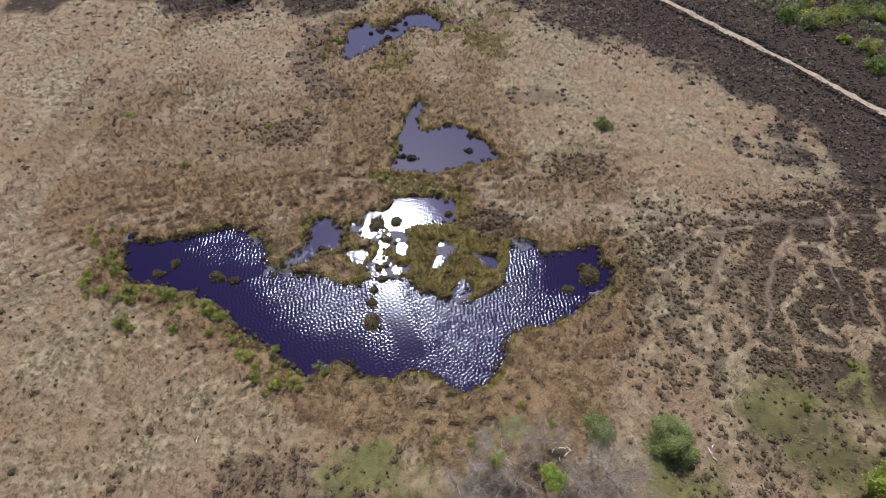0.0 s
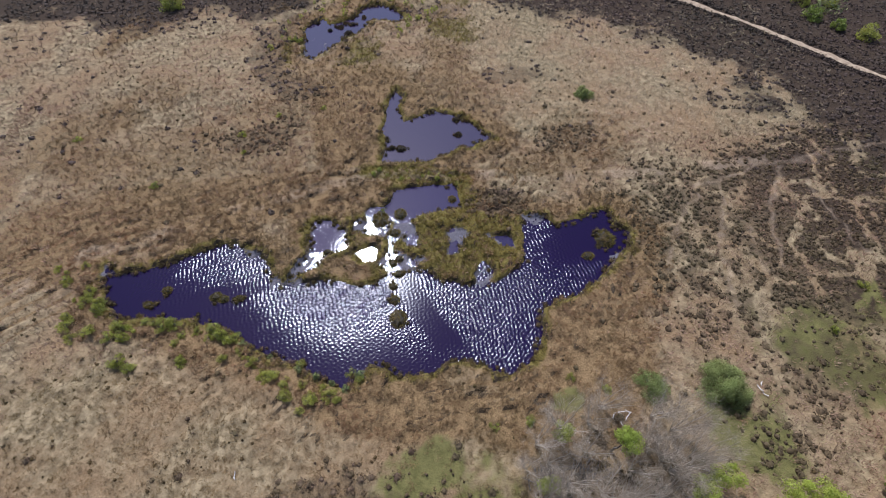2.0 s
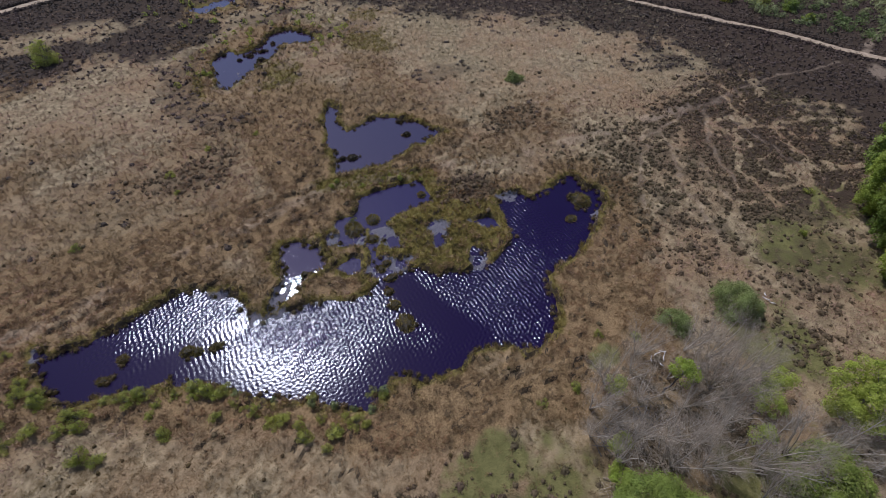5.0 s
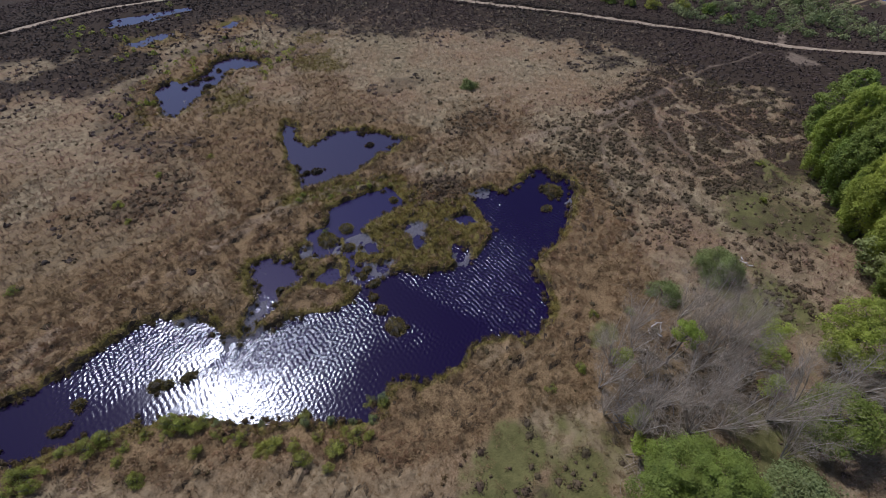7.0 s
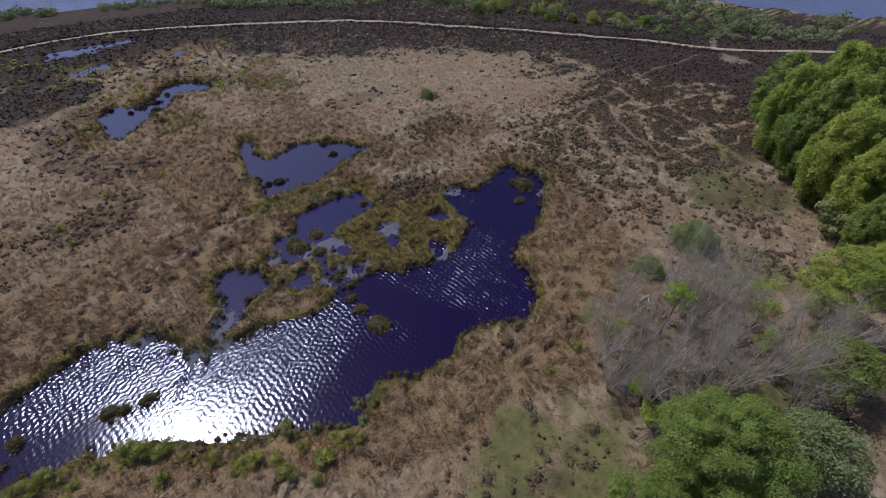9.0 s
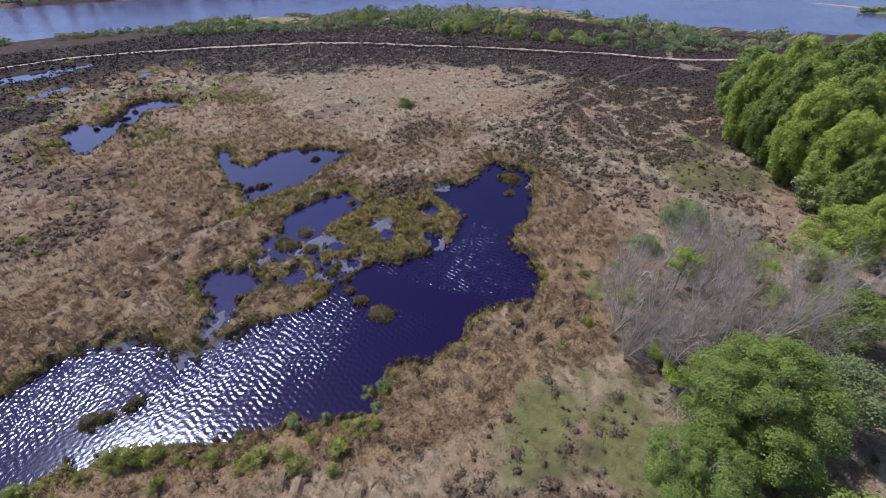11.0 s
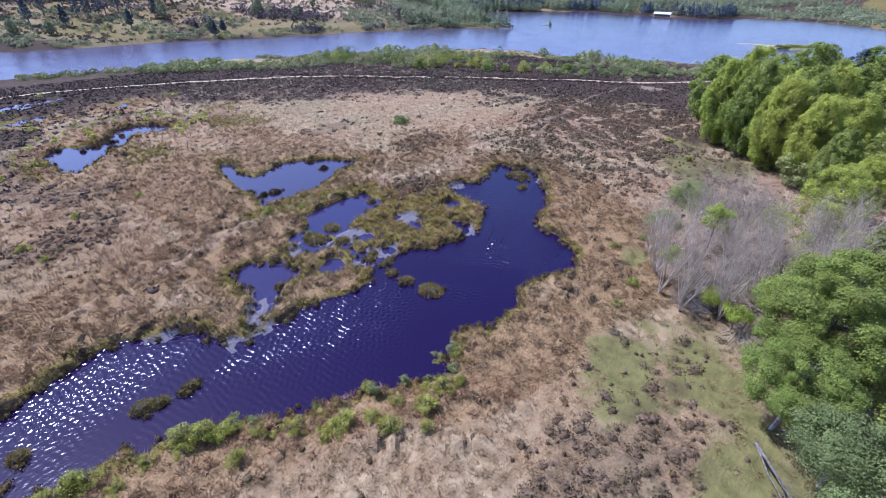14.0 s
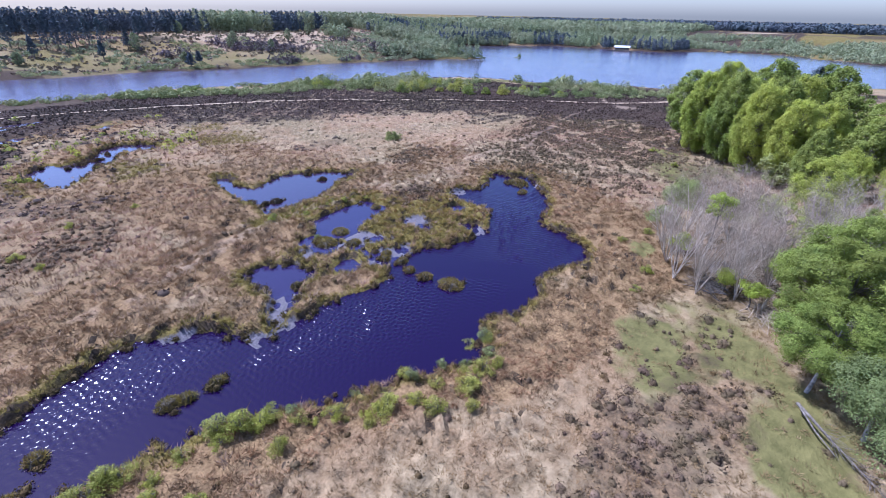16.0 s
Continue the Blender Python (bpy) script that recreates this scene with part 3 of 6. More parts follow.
MAT_HEATHER_FAR = blades("purple_heather", (0.022, 0.015, 0.011), (0.104, 0.073, 0.054), (0.07, 0.05, 0.036), 0.12, 0.9, 0.1)
MAT_HEATHER_NEAR = blades("greyed_heather", (0.05, 0.033, 0.019), (0.20, 0.145, 0.088), (0.12, 0.092, 0.045), 0.8, 0.9, 0.15)
MAT_TUSSOCK = blades("dark_tussock", (0.035, 0.025, 0.01), (0.14, 0.10, 0.035), (0.09, 0.06, 0.025), 0.6, 0.9, 0.15)
MAT_LEAF_LIME = blades("lime_leaves", (0.115, 0.155, 0.026), (0.35, 0.405, 0.085), (0.24, 0.285, 0.05), 0.4, 0.55, 0.42)
MAT_LEAF_GROVE = blades("grove_leaves", (0.23, 0.29, 0.036), (0.50, 0.56, 0.105), (0.38, 0.44, 0.07), 0.3, 0.55, 0.55)
MAT_LEAF_GREEN = blades("green_leaves", (0.11, 0.155, 0.024), (0.32, 0.38, 0.075), (0.22, 0.27, 0.045), 0.3, 0.55, 0.4)
MAT_LEAF_PALE = blades("pale_leaves", (0.125, 0.16, 0.05), (0.31, 0.35, 0.13), (0.205, 0.24, 0.08), 0.4, 0.55, 0.38)
MAT_LEAF_SALLOW = blades("sallow_leaves", (0.15, 0.185, 0.055), (0.39, 0.43, 0.15), (0.27, 0.31, 0.10), 0.6, 0.7, 0.45)
MAT_LEAF_SHRUB = blades("shrub_leaves", (0.20, 0.23, 0.03), (0.46, 0.48, 0.09), (0.34, 0.35, 0.08), 0.8, 0.6, 0.5)
# Haze is painted into these three far tones: bluer pines, paler and greyer leaves.
MAT_HAZED_PINE = blades("hazed_needles", (0.055, 0.072, 0.084), (0.13, 0.155, 0.17), (0.09, 0.115, 0.13), 0.05, 0.8, 0.15)
MAT_HAZED_LEAF = blades("hazed_leaves", (0.155, 0.185, 0.10), (0.32, 0.355, 0.19), (0.235, 0.265, 0.14), 0.04, 0.8, 0.3)
MAT_HAZED_LIME = blades("hazed_lime_leaves", (0.18, 0.20, 0.08), (0.36, 0.38, 0.16), (0.27, 0.29, 0.12), 0.06, 0.8, 0.25)
MAT_SHORE_LEAF = blades("willow_leaves", (0.10, 0.13, 0.045), (0.26, 0.30, 0.10), (0.18, 0.21, 0.07), 0.1, 0.7, 0.25)
MAT_FAR_THICKET = blades("leafless_thicket", (0.075, 0.058, 0.06), (0.2, 0.16, 0.16), (0.12, 0.10, 0.095), 0.06, 0.9, 0.1)
MAT_BARE = bark("bare_bark", (0.28, 0.23, 0.17), (0.56, 0.475, 0.365))
MAT_TWIG = bark("twig_bark", (0.215, 0.165, 0.108), (0.37, 0.29, 0.195))
MAT_TRUNK = bark("brown_bark", (0.07, 0.055, 0.04), (0.2, 0.17, 0.14))
MAT_BIRCH = bark("birch_bark", (0.13, 0.108, 0.088), (0.44, 0.405, 0.36), 4.0)
MAT_LOG = bark("bleached_wood", (0.5, 0.46, 0.4), (0.8, 0.76, 0.7), 8.0)
MAT_PEAT = bark("wet_peat", (0.02, 0.015, 0.01), (0.06, 0.045, 0.025), 5.0)
MAT_SAND = bark("track_sand", (0.22, 0.15, 0.086), (0.40, 0.295, 0.18), 1.5)

# ---- ground, water, track ----
def stretch_axis(lo, hi, fine, wide_lo, wide_hi, reach, grow=1.045):
    mid = list(np.arange(lo, hi, fine))
    up, step, v = [], 0.6, hi
    while v < reach:
        up.append(v)
        step = 0.6 if v < wide_hi else step * grow
        v += step
    down, step, v = [], 0.6, lo - 0.6
    while v > -reach:
        down.append(v)
        step = 0.6 if v > wide_lo else step * grow
        v -= step
    return np.array(down[::-1] + mid + up)


def build_ground():
    xs = stretch_axis(-47.0, 22.0, 0.36, -58, 52, 2600, 1.07)
    ys = stretch_axis(10.0, 66.0, 0.36, -8, 92, 2600, 1.07)
    gx, gy = np.meshgrid(xs, ys)
    x, y = gx.ravel(), gy.ravel()
    f = fields(x, y)
    z = ground_height(x, y, f["d"])
    nx, ny = len(xs), len(ys)
    i = (np.arange(ny - 1)[:, None] * nx + np.arange(nx - 1)[None, :]).ravel()
    quads = np.stack([i, i + 1, i + 1 + nx, i + nx], 1)
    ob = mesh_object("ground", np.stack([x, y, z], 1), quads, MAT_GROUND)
    for name, keys in (("veg", ("heather", "turf", "bog")), ("veg2", ("moss", "worn", "mat"))):
        at = ob.data.attributes.new(name, "FLOAT_COLOR", "POINT")
        at.data.foreach_set("color", np.stack([f[k] for k in keys] + [np.ones(len(x))], 1).astype(np.float32).ravel())
    ob.data.polygons.foreach_set("use_smooth", np.ones(len(quads), bool))
    return tagged(ob, "rolling heathland of straw grass, heather and bog", "ground", kind="structure")


def build_water(name, x0, y0, x1, y1, z, material, label):
    ob = mesh_object(name, [(x0, y0, z), (x1, y0, z), (x1, y1, z), (x0, y1, z)], [(0, 1, 2, 3)], material)
    return tagged(ob, label, "water", kind="structure")


build_ground()
build_water("water_second_pond", -13, 46, 8, 67, WATER_Z, MAT_POOL, "dark small moorland pond among straw grass")
build_water("water_third_pond", -26, 73, -3, 94, WATER_Z, MAT_POOL, "narrow winding moorland pool among heather")
build_water("water_far_pools", -34, 103, 0, 126, WATER_Z, MAT_POOL, "long narrow pools near the sandy track")
build_water("water_lake", -900, -400, 900, 600, LAKE_Z, MAT_LAKE, "broad blue lake beyond the heath")


def wind_share(x, y):
    """How far the breeze ruffles the main pond: less in the lee of the banks, the islets and the marsh."""
    south = line_distance(x, y, POND_SOUTH_SHORE[12:])
    share = 0.16 + 0.74 * smooth(1.5, 7.0, south + 3 * (fbm(x, y, 4, 141) - 0.5))
    for cx, cy, r, k in [(-32.5, 33.0, 5.0, 0.45), (6.0, 25.0, 5.5, 0.25), (0.5, 20.0, 6.5, 0.28), (-20, 27, 6, 0.3)]:
        share = share + k * np.exp(-((x - cx + 3 * (fbm(x, y, 4, 149) - 0.5)) ** 2 + (y - cy) ** 2) / r ** 2)
    lane = np.abs(x + 7.2 + 0.47 * (y - 24) + 2.0 * (fbm(x, y, 5, 143) - 0.5))
    share = share * (1 - 0.88 * smooth(2.9, 1.2, lane) * smooth(17, 20, y) * smooth(30, 28, y))
    wake = line_distance(x + 1.2 * (fbm(x, y, 3, 155) - 0.5), y, [(-34, 27.4), (-31, 28.2), (-27, 29.2), (-22, 30.5)])
    share = share * (1 - 0.6 * smooth(1.5, 0.5, wake))
    share = share * (1 - 0.84 * smooth(8, 13, x + 3 * (fbm(x, y, 5, 145) - 0.5)) * smooth(27, 30, y))
    share = share * (1 - 0.7 * smooth(-35, -40.5, x)) * (1 - 0.36 * smooth(-22, -30, x))
    share = share * (1 - 0.75 * smooth(30.5, 32, y) * smooth(-25, -23, x) * smooth(7, 5, x))
    return share * (0.8 + 0.5 * fbm(x, y, 5, 147))


def marsh_wind(x, y):
    return (0.5 + 0.8 * fbm(x, y, 3, 153)) * (1 - 0.7 * smooth(37.8, 39.2, y))


def ripples(x, y):
    """Height of short wind ripples: many small waves that cross at all angles, the steepest along the breeze."""
    r = np.random.default_rng(23)
    h = np.zeros(x.shape)
    for k in range(26):
        a, length = r.normal(0.25, 1.1), r.uniform(0.21, 0.52)
        u = 2 * np.pi / length
        h += 0.066 / u * np.sin(u * (x * np.cos(a) + y * np.sin(a)) + r.uniform(0, 6.28) + 1.5 * fbm(x, y, 2.5, 160 + k, 1))
    return h


def build_ruffled(name, x0, y0, x1, y1, z, step, share, material, label, relief=0.0):
    gx, gy = np.meshgrid(np.arange(x0, x1, step), np.arange(y0, y1, step))
    x, y = gx.ravel(), gy.ravel()
    ny, nx = gx.shape
    i = (np.arange(ny - 1)[:, None] * nx + np.arange(nx - 1)[None, :]).ravel()
    quads = np.stack([i, i + 1, i + 1 + nx, i + nx], 1)
    wind = share(x, y)
    zs = np.full(len(x), z)
    if relief:
        wet = water_distance(x, y) < 0.7
        quads = quads[wet[quads].any(1)]
        zs = zs + relief * wind * ripples(x, y)
        used = np.unique(quads)
        slot = np.zeros(len(x), int)
        slot[used] = np.arange(len(used))
        x, y, zs, wind, quads = x[used], y[used], zs[used], wind[used], slot[quads]
    ob = mesh_object(name, np.stack([x, y, zs], 1), quads, material)
    ob.data.polygons.foreach_set("use_smooth", np.ones(len(quads), bool))
    ob.data.attributes.new("wind", "FLOAT", "POINT").data.foreach_set("value", wind.astype(np.float32))
    return tagged(ob, label, "water", kind="structure")


build_ruffled("water_main_pond", -47, 14, 22.2, 38, WATER_Z, 0.085, wind_share, MAT_POND, "dark peaty pond with wind ripples and sun glitter", 1.0)
build_ruffled("water_bay_mouth", -24.4, 30.3, -15.5, 33.4, WATER_Z + 0.006, 0.5, marsh_wind, MAT_MARSH, "pale shallow water at the bay's mouth")
build_water("water_sheltered_bay", -22.5, 33.3, -15.56, 44.6, WATER_Z + 0.006, MAT_BAY, "calm sheltered bay at the marsh's edge")
build_ruffled("water_marsh_pools", -15.56, 29.6, 6.2, 44.8, WATER_Z + 0.006, 0.5, marsh_wind, MAT_MARSH, "still shallow pools winding through sedge marsh")


def build_track():
    pts = [Vector(p) for p in TRACK]
    fine = []
    for a, b in zip(pts, pts[1:]):
        n = max(2, int((b - a).length / 1.0))
        fine += [a.lerp(b, k / n) for k in range(n)]
    for _ in range(4):
        fine = [fine[0]] + [(fine[k - 1] + fine[k] * 2 + fine[k + 1]) / 4 for k in range(1, len(fine) - 1)] + [fine[-1]]
    verts, quads = [], []
    for k, p in enumerate(fine):
        t = (fine[min(k + 1, len(fine) - 1)] - fine[max(k - 1, 0)]).normalized()
        side = Vector((-t.y, t.x))
        w = 0.68 + 0.2 * math.sin(k * 0.37) * math.sin(k * 0.113) + random.uniform(-0.12, 0.12)
        for s, h in ((-1, 0.0), (-0.5, 0.035), (0, 0.02), (0.5, 0.035), (1, 0.0)):
            q = p + side * w * s
            verts.append((q.x, q.y, h + 0.07))
        if k:
            a = (k - 1) * 5
            quads += [(a + j, a + j + 1, a + j + 6, a + j + 5) for j in range(4)]
    v = np.array(verts)
    v[:, 2] += ground_height(v[:, 0], v[:, 1])
    ob = mesh_object("road_sandy_track", v, quads, MAT_SAND)
    tagged(ob, "pale sandy track curving through dark heather", "track", kind="structure")


build_track()


# ---- grass, sedge and heather ----
def scatter(x0, y0, x1, y1, step, chance):
    """Jittered points kept by a chance that depends on what grows there."""
    gx, gy = np.meshgrid(np.arange(x0, x1, step), np.arange(y0, y1, step))
    x = gx.ravel() + rng.uniform(-0.5, 0.5, gx.size) * step
    y = gy.ravel() + rng.uniform(-0.5, 0.5, gx.size) * step
    f = fields(x, y)
    keep = rng.random(len(x)) < chance(x, y, f)
    f = {k: v[keep] for k, v in f.items()}
    return x[keep], y[keep], f


def cores(x, y, z, radius, height):
    """Low lumpy domes, solid under their sprigs: two rings of eight and a top."""
    n, ang = len(x), np.arange(8) * np.pi / 4
    turn = rng.uniform(0, 6.28, (n, 1)) + ang
    wide = radius[:, None] * rng.uniform(0.75, 1.2, (n, 8))
    low = np.stack([x[:, None] + np.cos(turn) * wide, y[:, None] + np.sin(turn) * wide, np.repeat(z[:, None] - 0.06, 8, 1)], -1)
    up = wide * rng.uniform(0.6, 0.85, (n, 8))
    mid = np.stack([x[:, None] + np.cos(turn) * up, y[:, None] + np.sin(turn) * up, z[:, None] + height[:, None] * rng.uniform(0.55, 0.85, (n, 8))], -1)
    top = np.stack([x + rng.normal(0, 0.15, n) * radius, y + rng.normal(0, 0.15, n) * radius, z + height], -1)[:, None]
    verts = np.concatenate([low, mid, top], 1).reshape(-1, 3)
    j, k = np.arange(8), (np.arange(8) + 1) % 8
    one = np.concatenate([np.stack([j, k, k + 8], 1), np.stack([j, k + 8, j + 8], 1), np.stack([j + 8, k + 8, np.full(8, 16)], 1)])
    return verts, (np.arange(n)[:, None, None] * 17 + one[None]).reshape(-1, 3)


def with_cores(verts, x, y, z, radius, height):
    cv, ct = cores(x, y, z, radius, height)
    return np.concatenate([verts, cv]), np.concatenate([np.arange(len(verts)).reshape(-1, 3), ct + len(verts)])


def tufts(name, x, y, z, radius, height, count, width, material, label, category, flop=0.9):
    """Tufts of leaning blades, one triangle a blade, joined in one mesh."""
    n = len(x)
    a = rng.uniform(0, 2 * np.pi, (n, count))
    r = radius[:, None] * np.sqrt(rng.random((n, count))) * 0.6
    bx, by = x[:, None] + np.cos(a) * r, y[:, None] + np.sin(a) * r
    h = height[:, None] * rng.uniform(0.55, 1.1, (n, count))
    lean = radius[:, None] * rng.uniform(0.3, 1.0, (n, count)) * flop
    lean_a = a + rng.normal(0, 0.5, (n, count))
    w = width * rng.uniform(0.6, 1.3, (n, count)) * (radius[:, None] / radius.mean())
    sa = lean_a + np.pi / 2 + rng.normal(0, 0.4, (n, count))
    zz = np.broadcast_to(z[:, None], (n, count))
    p0 = np.stack([bx - np.cos(sa) * w, by - np.sin(sa) * w, zz - 0.05], -1)
    p1 = np.stack([bx + np.cos(sa) * w, by + np.sin(sa) * w, zz - 0.05], -1)
    p2 = np.stack([bx + np.cos(lean_a) * lean, by + np.sin(lean_a) * lean, zz + h], -1)
    verts = np.stack([p0, p1, p2], 2).reshape(-1, 3)
    return tagged(mesh_object(name, verts, np.arange(len(verts)).reshape(-1, 3), material), label, category, kind="stuff")


def domes(name, x, y, z, radius, height, count, size, material, label, category):
    """Low rounded clumps of small sprigs."""
    n = len(x)
    u = rng.normal(size=(n, count, 3))
    u[..., 2] = np.abs(u[..., 2])
    u /= np.linalg.norm(u, axis=-1, keepdims=True)
    s = rng.uniform(0.5, 1.1, (n, count, 1))
    c = np.stack([x, y, z], -1)[:, None, :] + u * s * np.stack([radius, radius, height], -1)[:, None, :]
    d1 = rng.normal(size=(n, count, 3))
    d1 /= np.linalg.norm(d1, axis=-1, keepdims=True)
    d2 = np.cross(d1, u)
    k = size * (radius / radius.mean())[:, None, None] * rng.uniform(0.6, 1.4, (n, count, 1))
    verts = np.stack([c - d1 * k, c + d1 * k, c + (u * 0.8 + d2) * k * 1.2], 2).reshape(-1, 3)
    verts, tris = with_cores(verts, x, y, z, radius * 0.68, height * 0.62)
    return tagged(mesh_object(name, verts, tris, material), label, category, kind="stuff")


def hummocks(name, x, y, z, radius, height, count, width, material, label, category):
    """Shaggy hummocks: blades that stand out all over a low dome and droop at its rim."""
    n = len(x)
    u = rng.normal(size=(n, count, 3))
    u[..., 2] = np.abs(u[..., 2]) * 1.2
    u /= np.linalg.norm(u, axis=-1, keepdims=True)
    rad = np.stack([radius, radius, height], -1)[:, None, :]
    c = np.stack([x, y, z], -1)[:, None, :]
    base = c + u * rad * 0.45
    tip = c + u * rad * rng.uniform(0.75, 1.25, (n, count, 1)) + rng.normal(size=(n, count, 3)) * radius[:, None, None] * 0.22
    tip[..., 2] -= 0.12 * (1 - u[..., 2])
    s = np.cross(u, rng.normal(size=(n, count, 3)))
    s *= width * rng.uniform(0.6, 1.4, (n, count, 1)) / (np.linalg.norm(s, axis=-1, keepdims=True) + 1e-6)
    verts = np.stack([base - s, base + s, tip], 2).reshape(-1, 3)
    return tagged(mesh_object(name, verts, np.arange(len(verts)).reshape(-1, 3), material), label, category, kind="stuff")


def sward():
    def close(x, y):
        return smooth(24, 19, y) * smooth(-52, -48, x) * smooth(16, 10, x)

    def straw_share(x, y, f):
        return (f["d"] > 0.25) * (1 - 0.85 * f["heather"]) * (1 - 0.8 * f["turf"]) * (1 - f["bog"] * 0.75) * (1 - 0.6 * f["worn"]) * (1 - 0.85 * f["rut"]) * smooth(0.2, 0.5, fbm(x, y, 1.6, 91) + 0.1)

    def bleached(x, y):
        return smooth(0.35, 0.65, np.maximum(smooth(2, 16, x) * smooth(44, 54, y), smooth(-4, 8, x) * smooth(68, 78, y)) + 0.5 * (fbm(x, y, 9, 103) - 0.5))

    x, y, f = scatter(-66, -9, 64, 72, 0.50, lambda x, y, f: straw_share(x, y, f) * 0.95 * smooth(72, 62, y) * (1 - close(x, y)) * (1 - bleached(x, y)))
    n = len(x)
    tufts("straw_tussocks", x, y, ground_height(x, y, f["d"]), rng.uniform(0.24, 0.58, n), rng.uniform(0.16, 0.42, n), 13, 0.03, MAT_STRAW,
          "pale straw-coloured moor grass tussocks over the heath", "grass")
    x, y, f = scatter(-6, 40, 66, 112, 0.62, lambda x, y, f: straw_share(x, y, f) * 0.95 * bleached(x, y))
    n = len(x)
    tufts("bleached_grass", x, y, ground_height(x, y, f["d"]), rng.uniform(0.28, 0.62, n), rng.uniform(0.16, 0.42, n), 15, 0.034, MAT_STRAW_PALE,
          "bleached pale moor grass north-east of the ponds", "grass")
    x, y, f = scatter(-54, -9, 18, 25, 0.42, lambda x, y, f: np.maximum(straw_share(x, y, f), 0.05 * f["turf"]) * 0.9 * close(x, y))
    n = len(x)
    tufts("straw_tussocks", x, y, ground_height(x, y, f["d"]), rng.uniform(0.22, 0.5, n), rng.uniform(0.08, 0.25, n), 27, 0.014, MAT_STRAW_NEAR,
          "matted pale straw grass south of the pond", "grass", 0.75)
    x, y, f = scatter(-54, 6, 18, 25, 0.36, lambda x, y, f: (f["d"] > 0.15) * f["bog"] * (1 - 0.6 * f["moss"]) * (1 - 0.7 * f["turf"]) * 0.9 * close(x, y) * smooth(0.15, 0.45, lumps(x, y)))
    n = len(x)
    tufts("bog_tussocks", x, y, ground_height(x, y, f["d"]), rng.uniform(0.2, 0.45, n), rng.uniform(0.10, 0.25, n), 16, 0.015, MAT_BOG,
          "fine russet bog grass on the southern bank", "grass")
    x, y, f = scatter(-120, 0, 80, 122, 0.85, lambda x, y, f: (f["d"] > 0.4) * (1 - 0.9 * f["heather"]) * (1 - f["bog"] * 0.6) * 0.85 * np.maximum(smooth(61, 70, y), smooth(-60, -66, x)) * (1 - bleached(x, y)))
    n = len(x)
    tufts("straw_tussocks", x, y, ground_height(x, y, f["d"]), rng.uniform(0.3, 0.7, n), rng.uniform(0.16, 0.40, n), 11, 0.06, MAT_STRAW,
          "pale straw-coloured moor grass far across the heath", "grass")
    x, y, f = scatter(-58, 8, 62, 108, 0.55, lambda x, y, f: (f["d"] > 0.2) * f["bog"] * (1 - 0.8 * f["moss"]) * (1 - 0.7 * f["heather"]) * (1 - 0.7 * f["turf"]) * (1 - 0.8 * f["rut"]) * 0.85 * (1 - close(x, y)) * (1 - smooth(9, 4, f["d"]) * smooth(0.45, 0.15, lumps(x, y))))
    n = len(x)
    tufts("bog_tussocks", x, y, ground_height(x, y, f["d"]), rng.uniform(0.25, 0.6, n), rng.uniform(0.15, 0.4, n), 24, 0.03, MAT_BOG,
          "russet bog grass tussocks around the ponds", "grass")
    x, y, f = scatter(-52, 6, 26, 52, 0.6, lambda x, y, f: (f["d"] > 0.1) * (f["d"] < 9 + 5 * (x > 3)) * smooth(0.15, 0.5, f["bog"]) * (1 - 0.8 * f["moss"]) * (1 - f["turf"]) * 0.95 * smooth(0.2, 0.5, lumps(x, y)))
    n = len(x)
    hummocks("bank_hummocks", x, y, ground_height(x, y, f["d"]), rng.uniform(0.25, 0.65, n), rng.uniform(0.15, 0.42, n), 44, 0.024, MAT_BOG,
             "shaggy russet grass hummocks along the banks", "grass")
    x, y, f = scatter(-54, -9, 18, 25, 0.8, lambda x, y, f: straw_share(x, y, f) * 0.7 * close(x, y))
    n = len(x)
    hummocks("straw_hummocks", x, y, ground_height(x, y, f["d"]), rng.uniform(0.22, 0.46, n), rng.uniform(0.16, 0.4, n), 44, 0.016, MAT_STRAW_NEAR,
             "shaggy pale grass hummocks south of the pond", "grass")
    x, y, f = scatter(-64, -9, 64, 84, 1.25, lambda x, y, f: straw_share(x, y, f) * 0.4 * smooth(0.42, 0.6, fbm(x, y, 5, 97)))
    n = len(x)
    domes("brown_tussocks", x, y, ground_height(x, y, f["d"]), rng.uniform(0.12, 0.34, n), rng.uniform(0.12, 0.3, n), 26, 0.04, MAT_TUSSOCK,
          "small dark brown tussocks dotted through pale grass", "grass")
    x, y, f = scatter(-48, 12, 24, 98, 0.42, lambda x, y, f: (f["d"] > 0.12) * f["moss"] * 0.95)
    n = len(x)
    tufts("sedge_tussocks", x, y, ground_height(x, y, f["d"]), rng.uniform(0.2, 0.45, n), rng.uniform(0.16, 0.4, n), 24, 0.026, MAT_MOSS,
          "olive sedge and moss tussocks fringing dark water", "sedge")
    x, y, f = scatter(-48, 14, 24, 92, 0.6, lambda x, y, f: np.where((x > -15) & (x < 0) & (y > 29.5) & (y < 43), 0.26 * (f["d"] > -0.4), (f["d"] > -0.45) * np.where(f["n8"] > 0.42, 0.65, 0.2)) * (f["d"] < 0.2))
    n = len(x)
    domes("shore_tussocks", x, y, np.full(n, WATER_Z - 0.05), rng.uniform(0.22, 0.48, n), rng.uniform(0.3, 0.58, n), 90, 0.055, MAT_TUSSOCK,
          "dark rounded tussocks standing along the water's edge", "sedge")
    def clump_share(x, y, f):
        return (f["d"] > 0.5) * (f["trail"] > 0.45) * (1 - 0.85 * smooth(0.2, 0.5, f["worn"])) * np.clip(f["clump"] * 0.95 + 0.015 + 0.2 * f["turf"] * (f["n3"] > 0.48), 0, 1)

